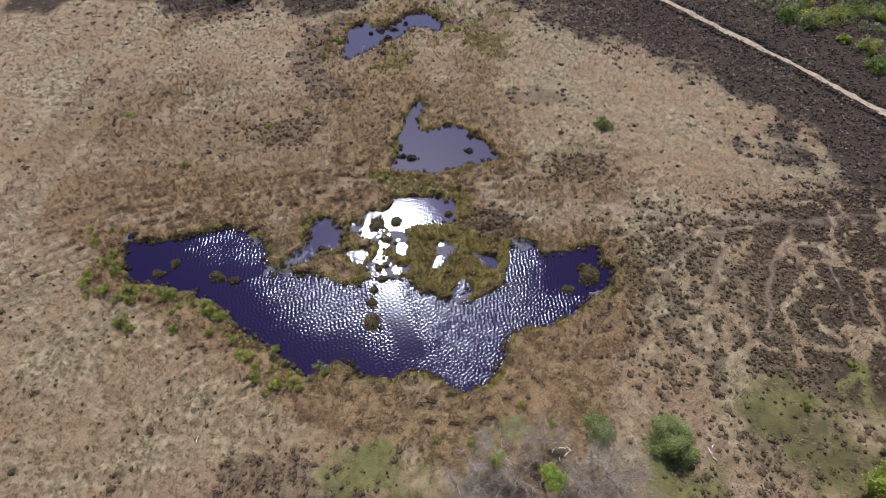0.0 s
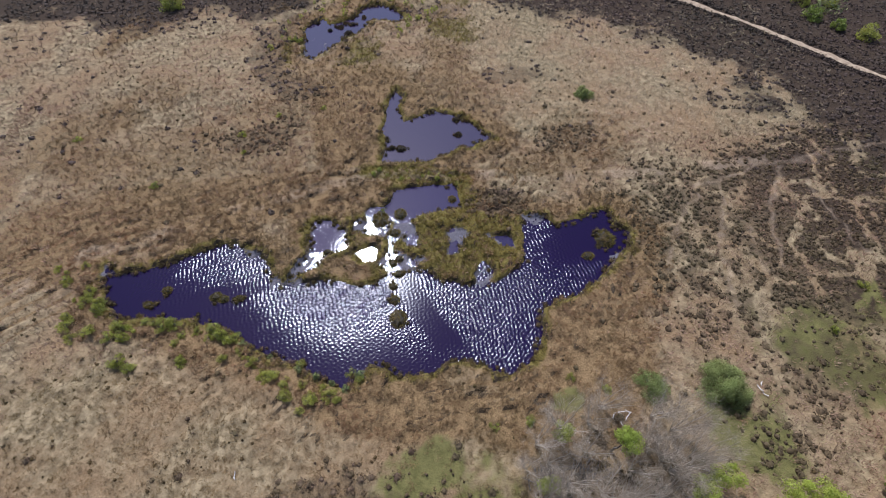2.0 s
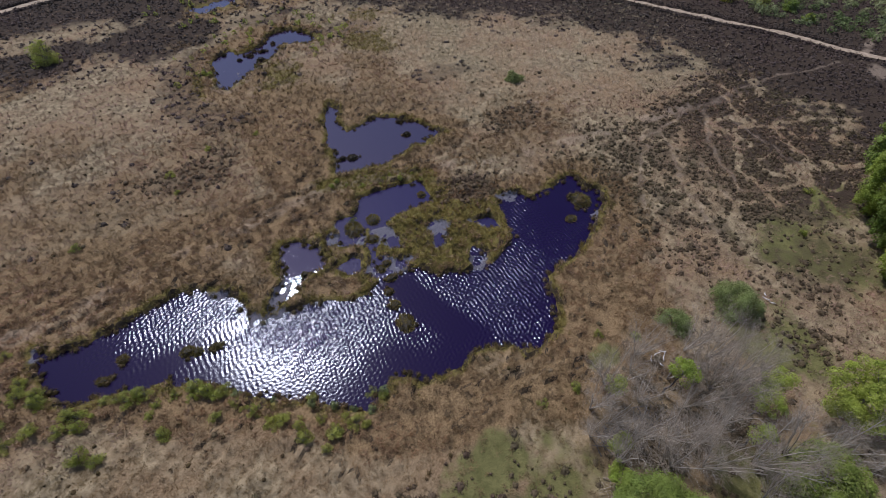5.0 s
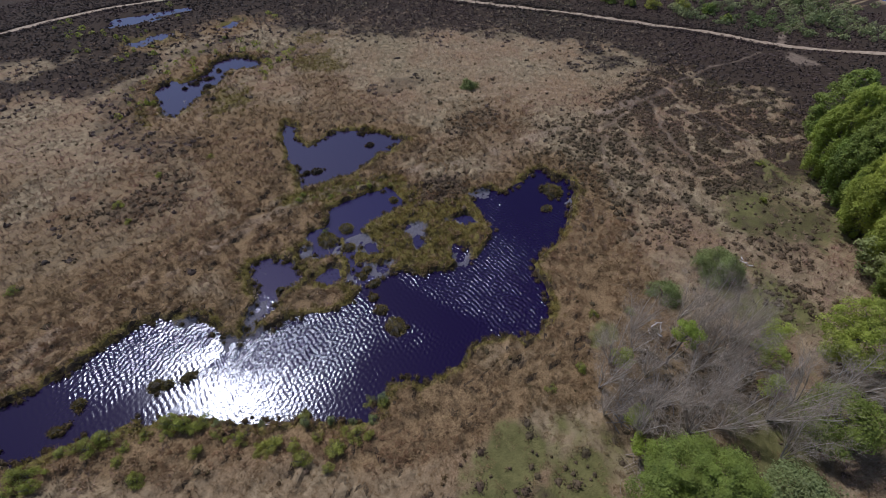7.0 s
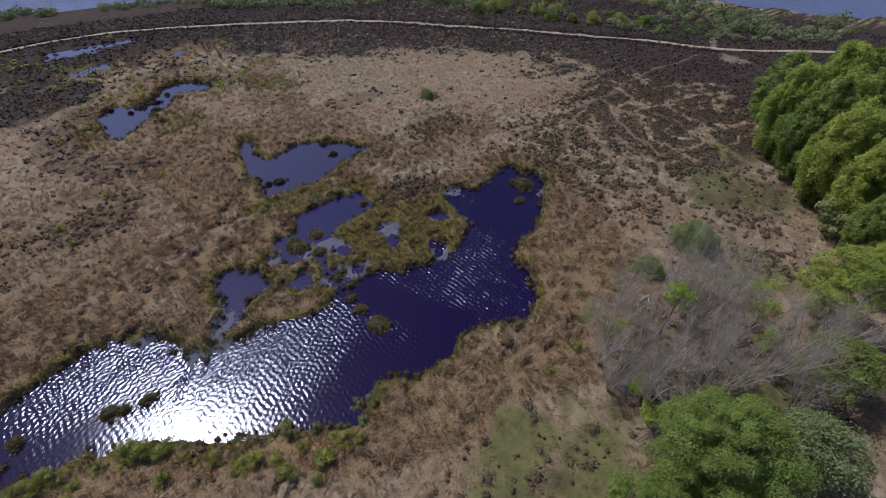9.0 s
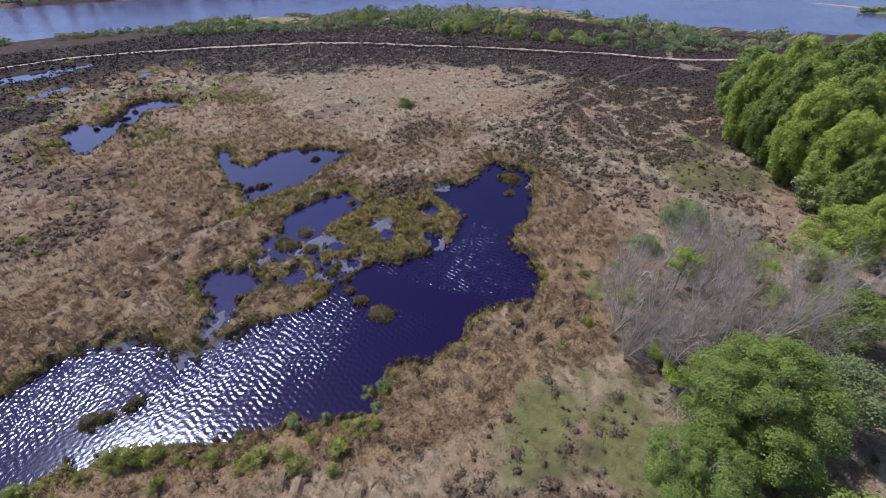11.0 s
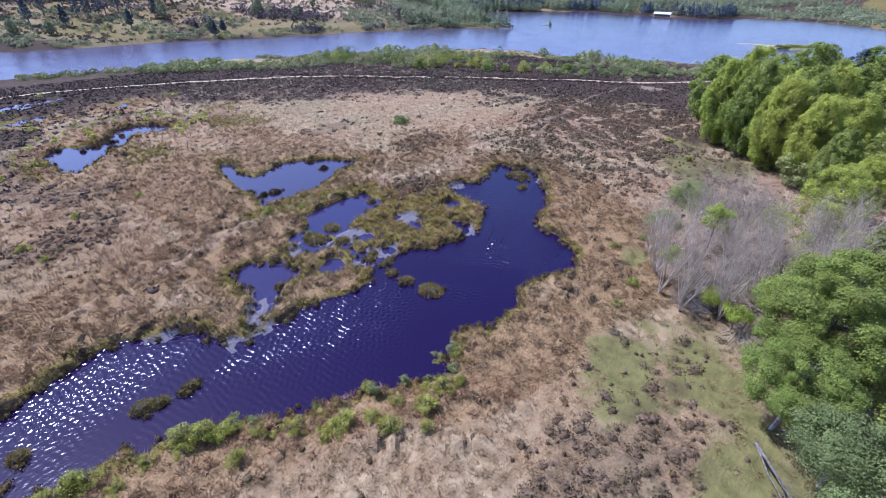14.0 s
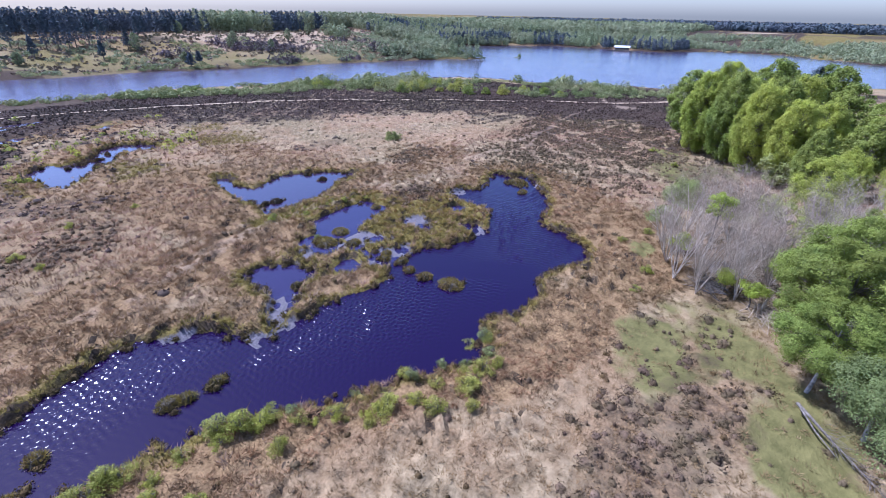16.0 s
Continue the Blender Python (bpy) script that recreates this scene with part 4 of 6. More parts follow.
    x, y, f = scatter(-60, -8, 66, 64, 0.62, lambda x, y, f: clump_share(x, y, f) * (1 - close(x, y)))
    n = len(x)
    domes("heather_clumps", x, y, ground_height(x, y, f["d"]), 0.18 + 0.46 * rng.random(n) ** 1.3, rng.uniform(0.14, 0.45, n), 16, 0.078, MAT_HEATHER,
          "dark brown winter heather clumps between pale grass", "heather")
    x, y, f = scatter(-52, -8, 18, 25, 0.6, lambda x, y, f: clump_share(x, y, f) * close(x, y) * 0.9)
    n = len(x)
    domes("heather_clumps", x, y, ground_height(x, y, f["d"]), 0.14 + 0.5 * rng.random(n) ** 1.4, rng.uniform(0.14, 0.42, n), 80, 0.044, MAT_HEATHER_NEAR,
          "purple-brown heather clumps in the grassy clearing", "heather")
    x, y, f = scatter(-80, 8, 130, 145, 0.9, lambda x, y, f: (f["d"] > 0.5) * (0.02 + 0.9 * np.maximum(f["heath"], 0.8 * f["heather"] * (y > 64))) * ((y > 40) | (x > 52)) * (line_distance(x, y, TRACK) > 0.95) * (f["trail"] > 0.5) * 0.85 * (1 - 0.85 * smooth(0.2, 0.5, f["worn"])))
    n = len(x)
    domes("heather_clumps", x, y, ground_height(x, y, f["d"]), rng.uniform(0.35, 0.75, n), rng.uniform(0.12, 0.36, n), 7, 0.15, MAT_HEATHER_FAR,
          "dense dark heather bordering the sandy track", "heather")
    x, y, f = scatter(-62, 20, 100, 134, 0.5, lambda x, y, f: (np.abs(line_distance(x, y, TRACK) - 1.7) < 0.5) * (x < 84) * np.where((x > 10) & (x < 32), 0.15, 0.3 + 0.6 * smooth(0.4, 0.6, fbm(x, y, 9, 151))))
    n = len(x)
    domes("track_heather", x, y, ground_height(x, y, f["d"]), rng.uniform(0.35, 0.6, n), rng.uniform(0.35, 0.75, n), 14, 0.1, MAT_HEATHER_FAR,
          "taller dark heather along the sandy track's verges", "heather")


sward()


# ---- trees ----
def tubes(segments, sides=5):
    """Tapered tubes for limbs: rows of start, end, start radius, end radius."""
    s = np.array(segments, float)
    p, q, r0, r1 = s[:, 0:3], s[:, 3:6], s[:, 6], s[:, 7]
    d = q - p
    d /= np.linalg.norm(d, axis=1, keepdims=True) + 1e-9
    ref = np.where(np.abs(d[:, 2:3]) > 0.9, [[1.0, 0, 0]], [[0, 0, 1.0]])
    u = np.cross(d, ref)
    u /= np.linalg.norm(u, axis=1, keepdims=True)
    v = np.cross(d, u)
    ang = np.arange(sides) * 2 * np.pi / sides
    ring = u[:, None] * np.cos(ang)[None, :, None] + v[:, None] * np.sin(ang)[None, :, None]
    verts = np.concatenate([p[:, None] + ring * r0[:, None, None], q[:, None] + ring * r1[:, None, None]], 1).reshape(-1, 3)
    j = np.arange(sides)
    quad = np.stack([j, (j + 1) % sides, (j + 1) % sides + sides, j + sides], 1)
    quads = (np.arange(len(s))[:, None, None] * 2 * sides + quad[None]).reshape(-1, 4)
    return verts, quads


def grow(height, spread, levels, seed, lean=(0.0, 0.0), stems=1, upward=0.35, first=0.3, radius=None):
    """Limbs of a tree: segments and the tips from which leaves grow."""
    r = random.Random(seed)
    segs, tips = [], []

    def limb(p, d, length, rad, level):
        steps = (4, 3, 2, 2)[level]
        q = p.copy()
        for k in range(steps):
            bend = 0.13 if level == 0 else 0.25
            d2 = (d + Vector((r.uniform(-1, 1), r.uniform(-1, 1), r.uniform(-0.3, 0.8) * (0.5 + upward))) * bend).normalized()
            e = q + d2 * (length / steps)
            ra, rb = rad * (1 - 0.7 * k / steps), rad * (1 - 0.7 * (k + 1) / steps)
            segs.append((*q, *e, ra, rb))
            if level < levels and (level > 0 or k / steps >= first - 0.26):
                for _ in range(2 if level != 1 or r.random() < 0.5 else 1):
                    a = r.uniform(0, 2 * math.pi)
                    out = Vector((math.cos(a), math.sin(a), r.uniform(-0.1, 0.5) + upward * 0.6))
                    nd = (d2 * 0.55 + out * (0.75 + spread * 0.4)).normalized()
                    limb(q.lerp(e, r.uniform(0.2, 1)), nd, length * r.uniform(0.42, 0.62) * (1.0 if level else spread), rb * 0.6, level + 1)
            d, q = d2, e
            if level >= levels - 1:
                tips.append(e.copy())
    for s in range(stems):
        a = r.uniform(0, 6.28)
        tilt = 0.0 if stems == 1 else r.uniform(0.15, 0.5)
        d = Vector((math.cos(a) * tilt + lean[0], math.sin(a) * tilt + lean[1], 1)).normalized()
        limb(Vector((math.cos(a) * 0.02, math.sin(a) * 0.02, 0)), d, height * r.uniform(0.75, 0.9), radius or height * 0.016 + 0.03, 0)
    return segs, tips


def twigs_at(tips, per_tip, length, width, seed):
    """Fine bare twigs: slivers that point up and out from the tips."""
    g = np.random.default_rng(seed)
    t = np.array([tuple(p) for p in tips])
    c = np.repeat(t, per_tip, 0)
    out = c * np.array([1, 1, 0.0])
    out /= np.linalg.norm(out, axis=1, keepdims=True) + 0.5
    d = g.normal(size=c.shape) * 0.65 + out * 0.7 + np.array([0, 0, 0.7])
    d /= np.linalg.norm(d, axis=1, keepdims=True)
    s = np.cross(d, g.normal(size=c.shape))
    s *= width / np.linalg.norm(s, axis=1, keepdims=True)
    k = length * g.uniform(0.4, 1.3, (len(c), 1))
    v = np.stack([c - s, c + s, c + d * k], 1).reshape(-1, 3)
    return v, np.arange(len(v)).reshape(-1, 3)


def make_bare(name, x, y, height, spread, seed, stems, wood, label, group="", per_tip=1, levels=3):
    root = empty_at(name, x, y)
    segs, tips = grow(height, spread, levels, seed, stems=stems, upward=0.6, first=0.3, radius=0.022 + height * 0.005)
    v, q = tubes([s for s in segs if s[6] > 0.014], 4)
    mesh_object("trunk", v, q, wood, root)
    thin = np.array([s for s in segs if s[6] <= 0.014])
    side = np.cross(thin[:, 3:6] - thin[:, 0:3], [0.31, 0.72, 0.62])
    side /= np.linalg.norm(side, axis=1, keepdims=True) + 1e-9
    v = np.stack([thin[:, 0:3] - side * thin[:, 6:7], thin[:, 0:3] + side * thin[:, 6:7], thin[:, 3:6] + side * thin[:, 7:8], thin[:, 3:6] - side * thin[:, 7:8]], 1).reshape(-1, 3)
    tagged(mesh_object("branchwork", v, np.arange(len(v)).reshape(-1, 4), wood, root), "thin grey branches", kind="stuff")
    v, q = twigs_at(tips, per_tip, height * 0.13, 0.0065, seed)
    mesh_object("twig_crown", v, q, MAT_TWIG, root, "fine leafless twigs")
    return tagged(root, label, "tree", group)


def crown_leaves(centres, radii, axis_z, per, size, seed, rough=0.55, tall=0.8):
    """Leaf clumps: small leaves over the rounded outside of each clump, facing outwards and up."""
    g = np.random.default_rng(seed)
    c = np.repeat(centres, per, 0)
    rad = np.repeat(radii, per)[:, None]
    out = c * np.array([1, 1, 0]) + np.array([0, 0, 1.0]) * (c[:, 2:3] - axis_z)
    out /= np.linalg.norm(out, axis=1, keepdims=True) + 0.3
    d = g.normal(size=c.shape) * 0.75 + out * 0.55 + np.array([0, 0, 0.45])
    d /= np.linalg.norm(d, axis=1, keepdims=True)
    shell = np.where(g.random((len(c), 1)) < 0.6, g.uniform(0.75, 1.1, (len(c), 1)), g.uniform(0.35, 1.35, (len(c), 1)))
    pos = c + d * rad * shell * np.array([1, 1, tall])
    pos[:, 2] = np.maximum(pos[:, 2], 0.15 + 0.3 * g.random(len(c)))
    nrm = d + g.normal(size=c.shape) * rough + np.array([0, 0, 0.35])
    d1 = np.cross(nrm, g.normal(size=c.shape))
    d1 /= np.linalg.norm(d1, axis=1, keepdims=True)
    d2 = np.cross(nrm, d1)
    d2 /= np.linalg.norm(d2, axis=1, keepdims=True)
    k = size * g.uniform(0.55, 1.35, (len(c), 1))
    v = np.stack([pos - d1 * k - d2 * k * 0.3, pos + d1 * k * 0.7 - d2 * k * 0.5, pos + d2 * k], 1).reshape(-1, 3)
    return v, np.arange(len(v)).reshape(-1, 3)


def make_tree(name, x, y, height, radius, seed, leaf, clumps=46, per=110, size=0.16, wood=None, lean=(0, 0), low=0.15, puff=0.3, tall=0.8, label="", category="tree", group=""):
    """A leafy tree: leaning trunk, limbs that reach each clump, and a lumpy crown."""
    r = random.Random(seed)
    root = empty_at(name, x, y)
    mid, half = height * (1 + low) / 2, height * (1 - low) / 2
    centres, radii = [], []
    for k in range(clumps):
        u = Vector((r.gauss(0, 1), r.gauss(0, 1), r.gauss(0, 1))).normalized() * (r.uniform(0.8, 1.0) if k % 4 else r.uniform(0.3, 0.7))
        taper = 1.0 - 0.3 * max(0, u.z)
        rad = radius * puff * r.uniform(0.5, 1.45)
        zc = max(mid + u.z * (half - rad * 0.8), rad * 0.5)
        sway = zc / height
        centres.append((u.x * radius * 0.85 * taper + lean[0] * sway * height, u.y * radius * 0.85 * taper + lean[1] * sway * height, zc))
        radii.append(rad)
    segs, p, rad = [], Vector((0, 0, 0)), 0.05 + height * 0.013
    stations = [p]
    for k in range(1, 6):
        q = Vector((lean[0] * height * k / 6 + r.uniform(-0.12, 0.12), lean[1] * height * k / 6 + r.uniform(-0.12, 0.12), height * 0.9 * k / 6))
        segs.append((*p, *q, rad, rad * 0.78))
        p, rad = q, rad * 0.78
        stations.append(p)
    stem, segs = segs, []
    for c in centres:
        c = Vector(c)
        s = max((s for s in stations if s.z < c.z * 0.85 + 0.2), key=lambda s: s.z)
        k = 0.012 + 0.004 * height * (1 - s.z / height)
        m = s.lerp(c, 0.5) + Vector((r.uniform(-0.3, 0.3), r.uniform(-0.3, 0.3), r.uniform(-0.1, 0.3)))
        segs += [(*s, *m, k, k * 0.6), (*m, *c, k * 0.6, k * 0.2)]
    v, q = tubes(stem, 7)
    mesh_object("trunk", v, q, wood or MAT_TRUNK, root)
    v, q = tubes(segs, 3)
    mesh_object("branchwork", v, q, MAT_TRUNK, root, "dark spreading branches")
    v, q = crown_leaves(np.array(centres), np.array(radii), mid, per, size, seed, 0.55, tall)
    mesh_object("crown", v, q, leaf, root)
    return tagged(root, label, category, group)


def at(x, y, turn, size=1.0):
    z = float(ground_height(np.array([x], float), np.array([y], float))[0]) - 0.05
    return pose(x, y, z, 0, 0, turn) @ Matrix.Diagonal((size, size, size, 1))


def plant(model, x, y, turn, size, label=""):
    ob = copy_thing(model, at(x, y, turn))
    ob.scale = (size, size, size * random.uniform(0.92, 1.08))
    return tagged(ob, label) if label else ob


GROVE = [(48.5, 15.5, 0.98), (45, 11, 1.0), (41.5, 7, 1.0), (38, 3, 0.9), (33.5, 0, 0.72), (29.5, -3, 0.62), (46, 5, 1.05), (52, 11, 1.05), (50, 3, 1.05), (43, 0, 0.95), (38, -5, 0.9),
         (57, 6, 1.05), (58, 14, 1.02), (56, -3, 1.0), (48, -7, 1.0), (66, 8, 1.05), (64, -1, 1.05), (72, 4, 1.05), (33, -9, 0.8), (24, -8, 0.62), (80, 7, 1.0),
         (42, -12, 1.0), (56, -12, 1.0), (88, 0, 1.0), (27, -14, 0.8), (74, 13, 0.95), (66, 16, 0.95), (53, 18.5, 0.85)]
models = []
for k, (h, r, leaf, label) in enumerate([(13.2, 3.5, MAT_LEAF_GROVE, "tall birch in fresh lime-green spring leaf"), (13.2, 3.6, MAT_LEAF_GREEN, "tall mid-green birch in the dense grove"),
                                         (12.8, 3.9, MAT_LEAF_GROVE, "broad lime-green tree at the grove's edge")]):
    models.append(make_tree("birch_tree", *GROVE[k][:2], h, r, 11 + 13 * k, leaf, 250, 190, 0.1, MAT_TRUNK, low=0.0, puff=0.15, tall=1.7, label=label, group="grove trees"))
inner = make_tree("birch_tree", *GROVE[-1][:2], 13.0, 3.8, 61, MAT_LEAF_GREEN, 150, 110, 0.14, MAT_TRUNK, low=0.1, puff=0.2, label="tall green birch deep in the grove", group="grove trees")
for k, (x, y, s) in enumerate(GROVE[3:-1]):
    edge = k in (0, 1, 2, 3, 4, 5, 6, 9, 15, 16)
    plant(models[(k * 7 + k // 3) % 3] if edge else inner, x, y, random.uniform(0, 360), s * random.uniform(0.94, 1.04))
make_tree("pine_tree", 88, 1.5, 12.5, 3.0, 71, MAT_HAZED_PINE, 30, 90, 0.22, MAT_TRUNK, low=0.3, label="dark pine standing above the green grove")
make_tree("sallow_tree", 36.2, 3.4, 5.2, 2.3, 73, MAT_LEAF_SALLOW, 30, 90, 0.15, MAT_TRUNK, low=0.02, label="grey-green sallow at the grove's foot")

make_tree("birch_tree", -1.0, -2.2, 9.8, 4.6, 5, MAT_LEAF_LIME, 190, 760, 0.06, MAT_TRUNK, low=0.03, puff=0.165, label="broad birch in fresh green leaf beside bare alders")
make_tree("birch_tree", -7.3, -1.4, 6.2, 3.1, 6, MAT_LEAF_LIME, 150, 560, 0.045, MAT_BIRCH, lean=(0.18, -0.05), low=0.22, puff=0.17, label="leaning white-barked birch in fresh green leaf")
make_tree("birch_tree", -9.6, -4.0, 5.6, 2.4, 9, MAT_LEAF_PALE, 50, 650, 0.05, MAT_BIRCH, low=0.2, label="slender birch with pale silvery young leaves")
make_tree("whitebeam_tree", 5.2, -5.6, 6.4, 3.0, 13, MAT_LEAF_PALE, 48, 330, 0.085, MAT_TRUNK, low=0.05, label="whitebeam with pale silvery young leaves")
make_tree("birch_tree", 22.4, -0.8, 8.6, 3.1, 29, MAT_LEAF_GROVE, 90, 330, 0.08, MAT_TRUNK, low=0.05, puff=0.22, label="rounded lime-green birch beside the turf clearing")
make_tree("oak_tree", 14.5, -4.2, 5.8, 2.8, 15, MAT_LEAF_GREEN, 48, 330, 0.085, MAT_TRUNK, low=0.05, label="green young oak beside the bare alders")
make_tree("birch_tree", -3.6, -8.2, 5.6, 2.9, 19, MAT_LEAF_LIME, 48, 330, 0.085, MAT_TRUNK, low=0.05, label="young lime-green birch deep in the thicket")
make_tree("oak_tree", -13.5, -8.8, 5.0, 2.6, 27, MAT_LEAF_GREEN, 48, 330, 0.085, MAT_TRUNK, low=0.05, label="young green oak by the grassy clearing")

make_tree("birch_tree", -12.6, -6.4, 5.6, 3.1, 33, MAT_LEAF_PALE, 54, 600, 0.052, MAT_BIRCH, low=0.05, label="low birch with pale silvery young leaves")
make_bare("bare_tree", 0.2, 97.5, 3.4, 0.4, 47, 2, MAT_TRUNK, "small dark leafless tree alone on the heath")
bare_model = [make_bare("bare_alder", 14, 9.5, 6.8, 0.5, 41, 7, MAT_BARE, "leafless grey many-stemmed alder", "bare alders"),
              make_bare("bare_alder", 13.4, 5.5, 7.6, 0.48, 43, 7, MAT_BARE, "leafless grey many-stemmed alder", "bare alders")]
for k, (x, y) in enumerate([(10, 5), (7, 3.5), (4.2, 4.6), (8, 0.5), (12, 2.5), (16.5, 5.5), (2, 8.2), (12, -1), (0.6, 6.2), (18, -3.0), (10, -3.5), (6.5, 7), (2.8, 6.5), (4.6, 9.4), (10.5, 7.8), (5.5, 1.5), (1.5, 3.5), (15, -1.5), (12.5, 6.8), (15.5, 8), (8.6, 2.2), (13.8, 4.4), (7.6, 9.6), (9.2, 11.0)]):
    plant(bare_model[k % 2], x, y, random.uniform(0, 360), random.uniform(0.7, 0.98))


def bush(name, x, y, r, h, leaf, count, size, label, category="bush", group=""):
    """A bush: short forking stems under a ragged crown of leaf clumps."""
    root = empty_at(name, x, y)
    seed = int(abs(x) * 31 + abs(y) * 17) + 3
    segs, tips = grow(h * 0.95, 0.8 * r / h, 1, seed, stems=4, upward=0.3, radius=0.03 + h * 0.012)
    v, q = tubes(segs, 3)
    mesh_object("stem", v, q, MAT_TRUNK, root)
    g = np.random.default_rng(seed)
    u = g.normal(size=(max(10, int(r * 16)), 3))
    u[:, 2] = np.abs(u[:, 2])
    u /= np.linalg.norm(u, axis=1, keepdims=True)
    u *= g.uniform(0.4, 0.85, (len(u), 1)) * np.array([r * 0.9, r * 0.9, h * 0.9])
    v, q = crown_leaves(u, np.full(len(u), r * 0.34) * g.uniform(0.6, 1.2, len(u)), h * 0.3, max(8, count // len(u)), size, seed, 0.8)
    mesh_object("crown", v, q, leaf, root)
    return tagged(root, label, category, group)


bush("sallow_bush", 22.4, 11.5, 2.9, 3.4, MAT_LEAF_SALLOW, 22000, 0.065, "large rounded grey-green sallow bush in the clearing")
bush("sallow_bush", 15.0, 12.3, 1.9, 2.2, MAT_LEAF_SALLOW, 6000, 0.065, "smaller grey-green sallow bush beside bare alders")
bush("gorse_bush", 22.2, 59.2, 1.6, 1.9, MAT_LEAF_SALLOW, 4400, 0.08, "lone rounded green gorse bush on straw grass")
for x, y, h, r in [(9.0, 6.8, 6.6, 1.1), (14.6, 2.1, 5.0, 1.3), (4.3, 8.6, 3.4, 0.9), (2.1, 4.5, 2.2, 0.9), (12.2, 0.5, 4.6, 1.0), (0.6, 2.6, 2.6, 1.0), (17, 3.2, 5.0, 1.2)]:
    make_tree("birch_sapling", x, y, h, r, int(x * 9 + h * 7), MAT_LEAF_GROVE, 16, 150, 0.075, MAT_TRUNK, low=0.5, puff=0.42, label="bright lime-green sapling among bare alders", category="sapling", group="lime saplings")
bush("small_tree", -49.4, 94.2, 2.5, 4.8, MAT_LEAF_SHRUB, 3000, 0.11, "small rounded green tree on the far heath", "tree")
for k, (x, y, r, h) in enumerate([(63.4, 93.5, 2.2, 3.2), (67.1, 91.7, 2.6, 3.8), (72.4, 94.1, 2.8, 4.0), (77.9, 96.6, 2.4, 3.4), (82.0, 95.8, 2.2, 3.0), (74.2, 83.6, 2.4, 3.4), (73.4, 77.5, 2.3, 3.2),
                                  (71.2, 86.2, 1.4, 2.0), (68, 97, 2.0, 3.0), (75.6, 73.5, 1.5, 2.2), (79.3, 70.0, 2.2, 3.0), (84.2, 66.0, 2.2, 3.2), (87.6, 61.5, 1.8, 2.6), (87.2, 56.5, 1.4, 1.8), (58.4, 124.0, 2.4, 4.2),
                                  (60.5, 121.5, 2.0, 3.6), (81.1, 103.6, 2.2, 4.0), (64.7, 104.4, 1.6, 2.4), (28.0, 141.0, 1.8, 2.8), (83, 88, 1.8, 2.6), (79, 82, 2.0, 2.8)]):
    bush("birch_bush", x, y, r, h, MAT_LEAF_SHRUB if k % 3 else MAT_LEAF_GREEN, 900, 0.17, "bushy bright green young birch beyond the track", "bush", "lakeside bushes")
bush("heath_shrub", -24.6, 80.0, 0.9, 2.0, MAT_LEAF_SHRUB, 700, 0.09, "yellow-green shrub at the narrow pool's end")

shrub_models = [bush("bog_shrub", -20.8, 18.9, 0.75, 0.95, MAT_LEAF_SHRUB, 1300, 0.042, "low bright yellow-green shrub on the pond's bank", "shrub", "bank shrubs"),
                bush("bog_shrub", -28.0, 22.7, 0.85, 0.8, MAT_LEAF_SHRUB, 1300, 0.042, "low bright yellow-green shrub on the pond's bank", "shrub", "bank shrubs")]


def bank_shrubs():
    r = random.Random(4)
    shore = POND_SOUTH_SHORE[17:] + [(-45.4, 31.5), (-46.0, 34.5)]
    for a, b in zip(shore, shore[1:]):
        a, b = Vector(a), Vector(b)
        n = int((b - a).length / (0.5 if a.x < -30 else 0.72))
        out = Vector((-(b - a).y, (b - a).x)).normalized()
        for k in range(n):
            p = a.lerp(b, (k + r.random()) / n) + out * (0.5 + abs(r.gauss(0, 1.7)))
            plant(shrub_models[k % 2], p.x, p.y, r.uniform(0, 360), r.uniform(0.45, 1.35))


bank_shrubs()
for x, y, r, h in [(-14.6, 17.0, 0.7, 1.1), (-16.0, 15.6, 0.55, 0.8), (-17.5, 16.6, 0.5, 0.8), (-21.0, 18.4, 0.6, 1.1), (-24.2, 20.0, 0.5, 0.9), (-19.2, 17.4, 0.5, 1.0), (-27.0, 22.0, 0.6, 0.8)]:
    bush("sallow_shrub", x, y, r, h, MAT_LEAF_PALE, 900, 0.04, "pale grey-green sallow shrub at the water's edge", "shrub", "sallow shrubs")
for k in range(17):
    plant(shrub_models[k % 2], -12.5 + 12 * k / 16 + random.uniform(-0.5, 0.5), 46.0 - 2.9 * k / 16 + random.uniform(-0.8, 0.8), random.uniform(0, 360), random.uniform(0.35, 0.75))
for x, y, s in [(-31.3, 55.6, 1.0), (-26.2, 59.0, 0.8), (-41.8, 46.5, 0.9), (-30.6, 51.6, 0.7), (-19.5, 60.5, 0.7), (-15.6, 17.5, 0.9), (-14.7, 16.7, 0.8), (-16.9, 14.6, 0.8), (2.0, 10.4, 1.0), (-1.6, 10.3, 0.8),
                (7.2, 14.2, 0.7), (-19.6, 15.2, 0.9), (-20.6, 14.0, 0.8), (45, 21, 1.0), (38, 16, 0.9), (-50, 34, 0.9), (-55, 57, 0.9), (-11.3, 39.0, 0.9), (10.5, 12.5, 0.9), (-38.5, 20.5, 1.2)]:
    plant(shrub_models[int(abs(x)) % 2], x, y, random.uniform(0, 360), s)


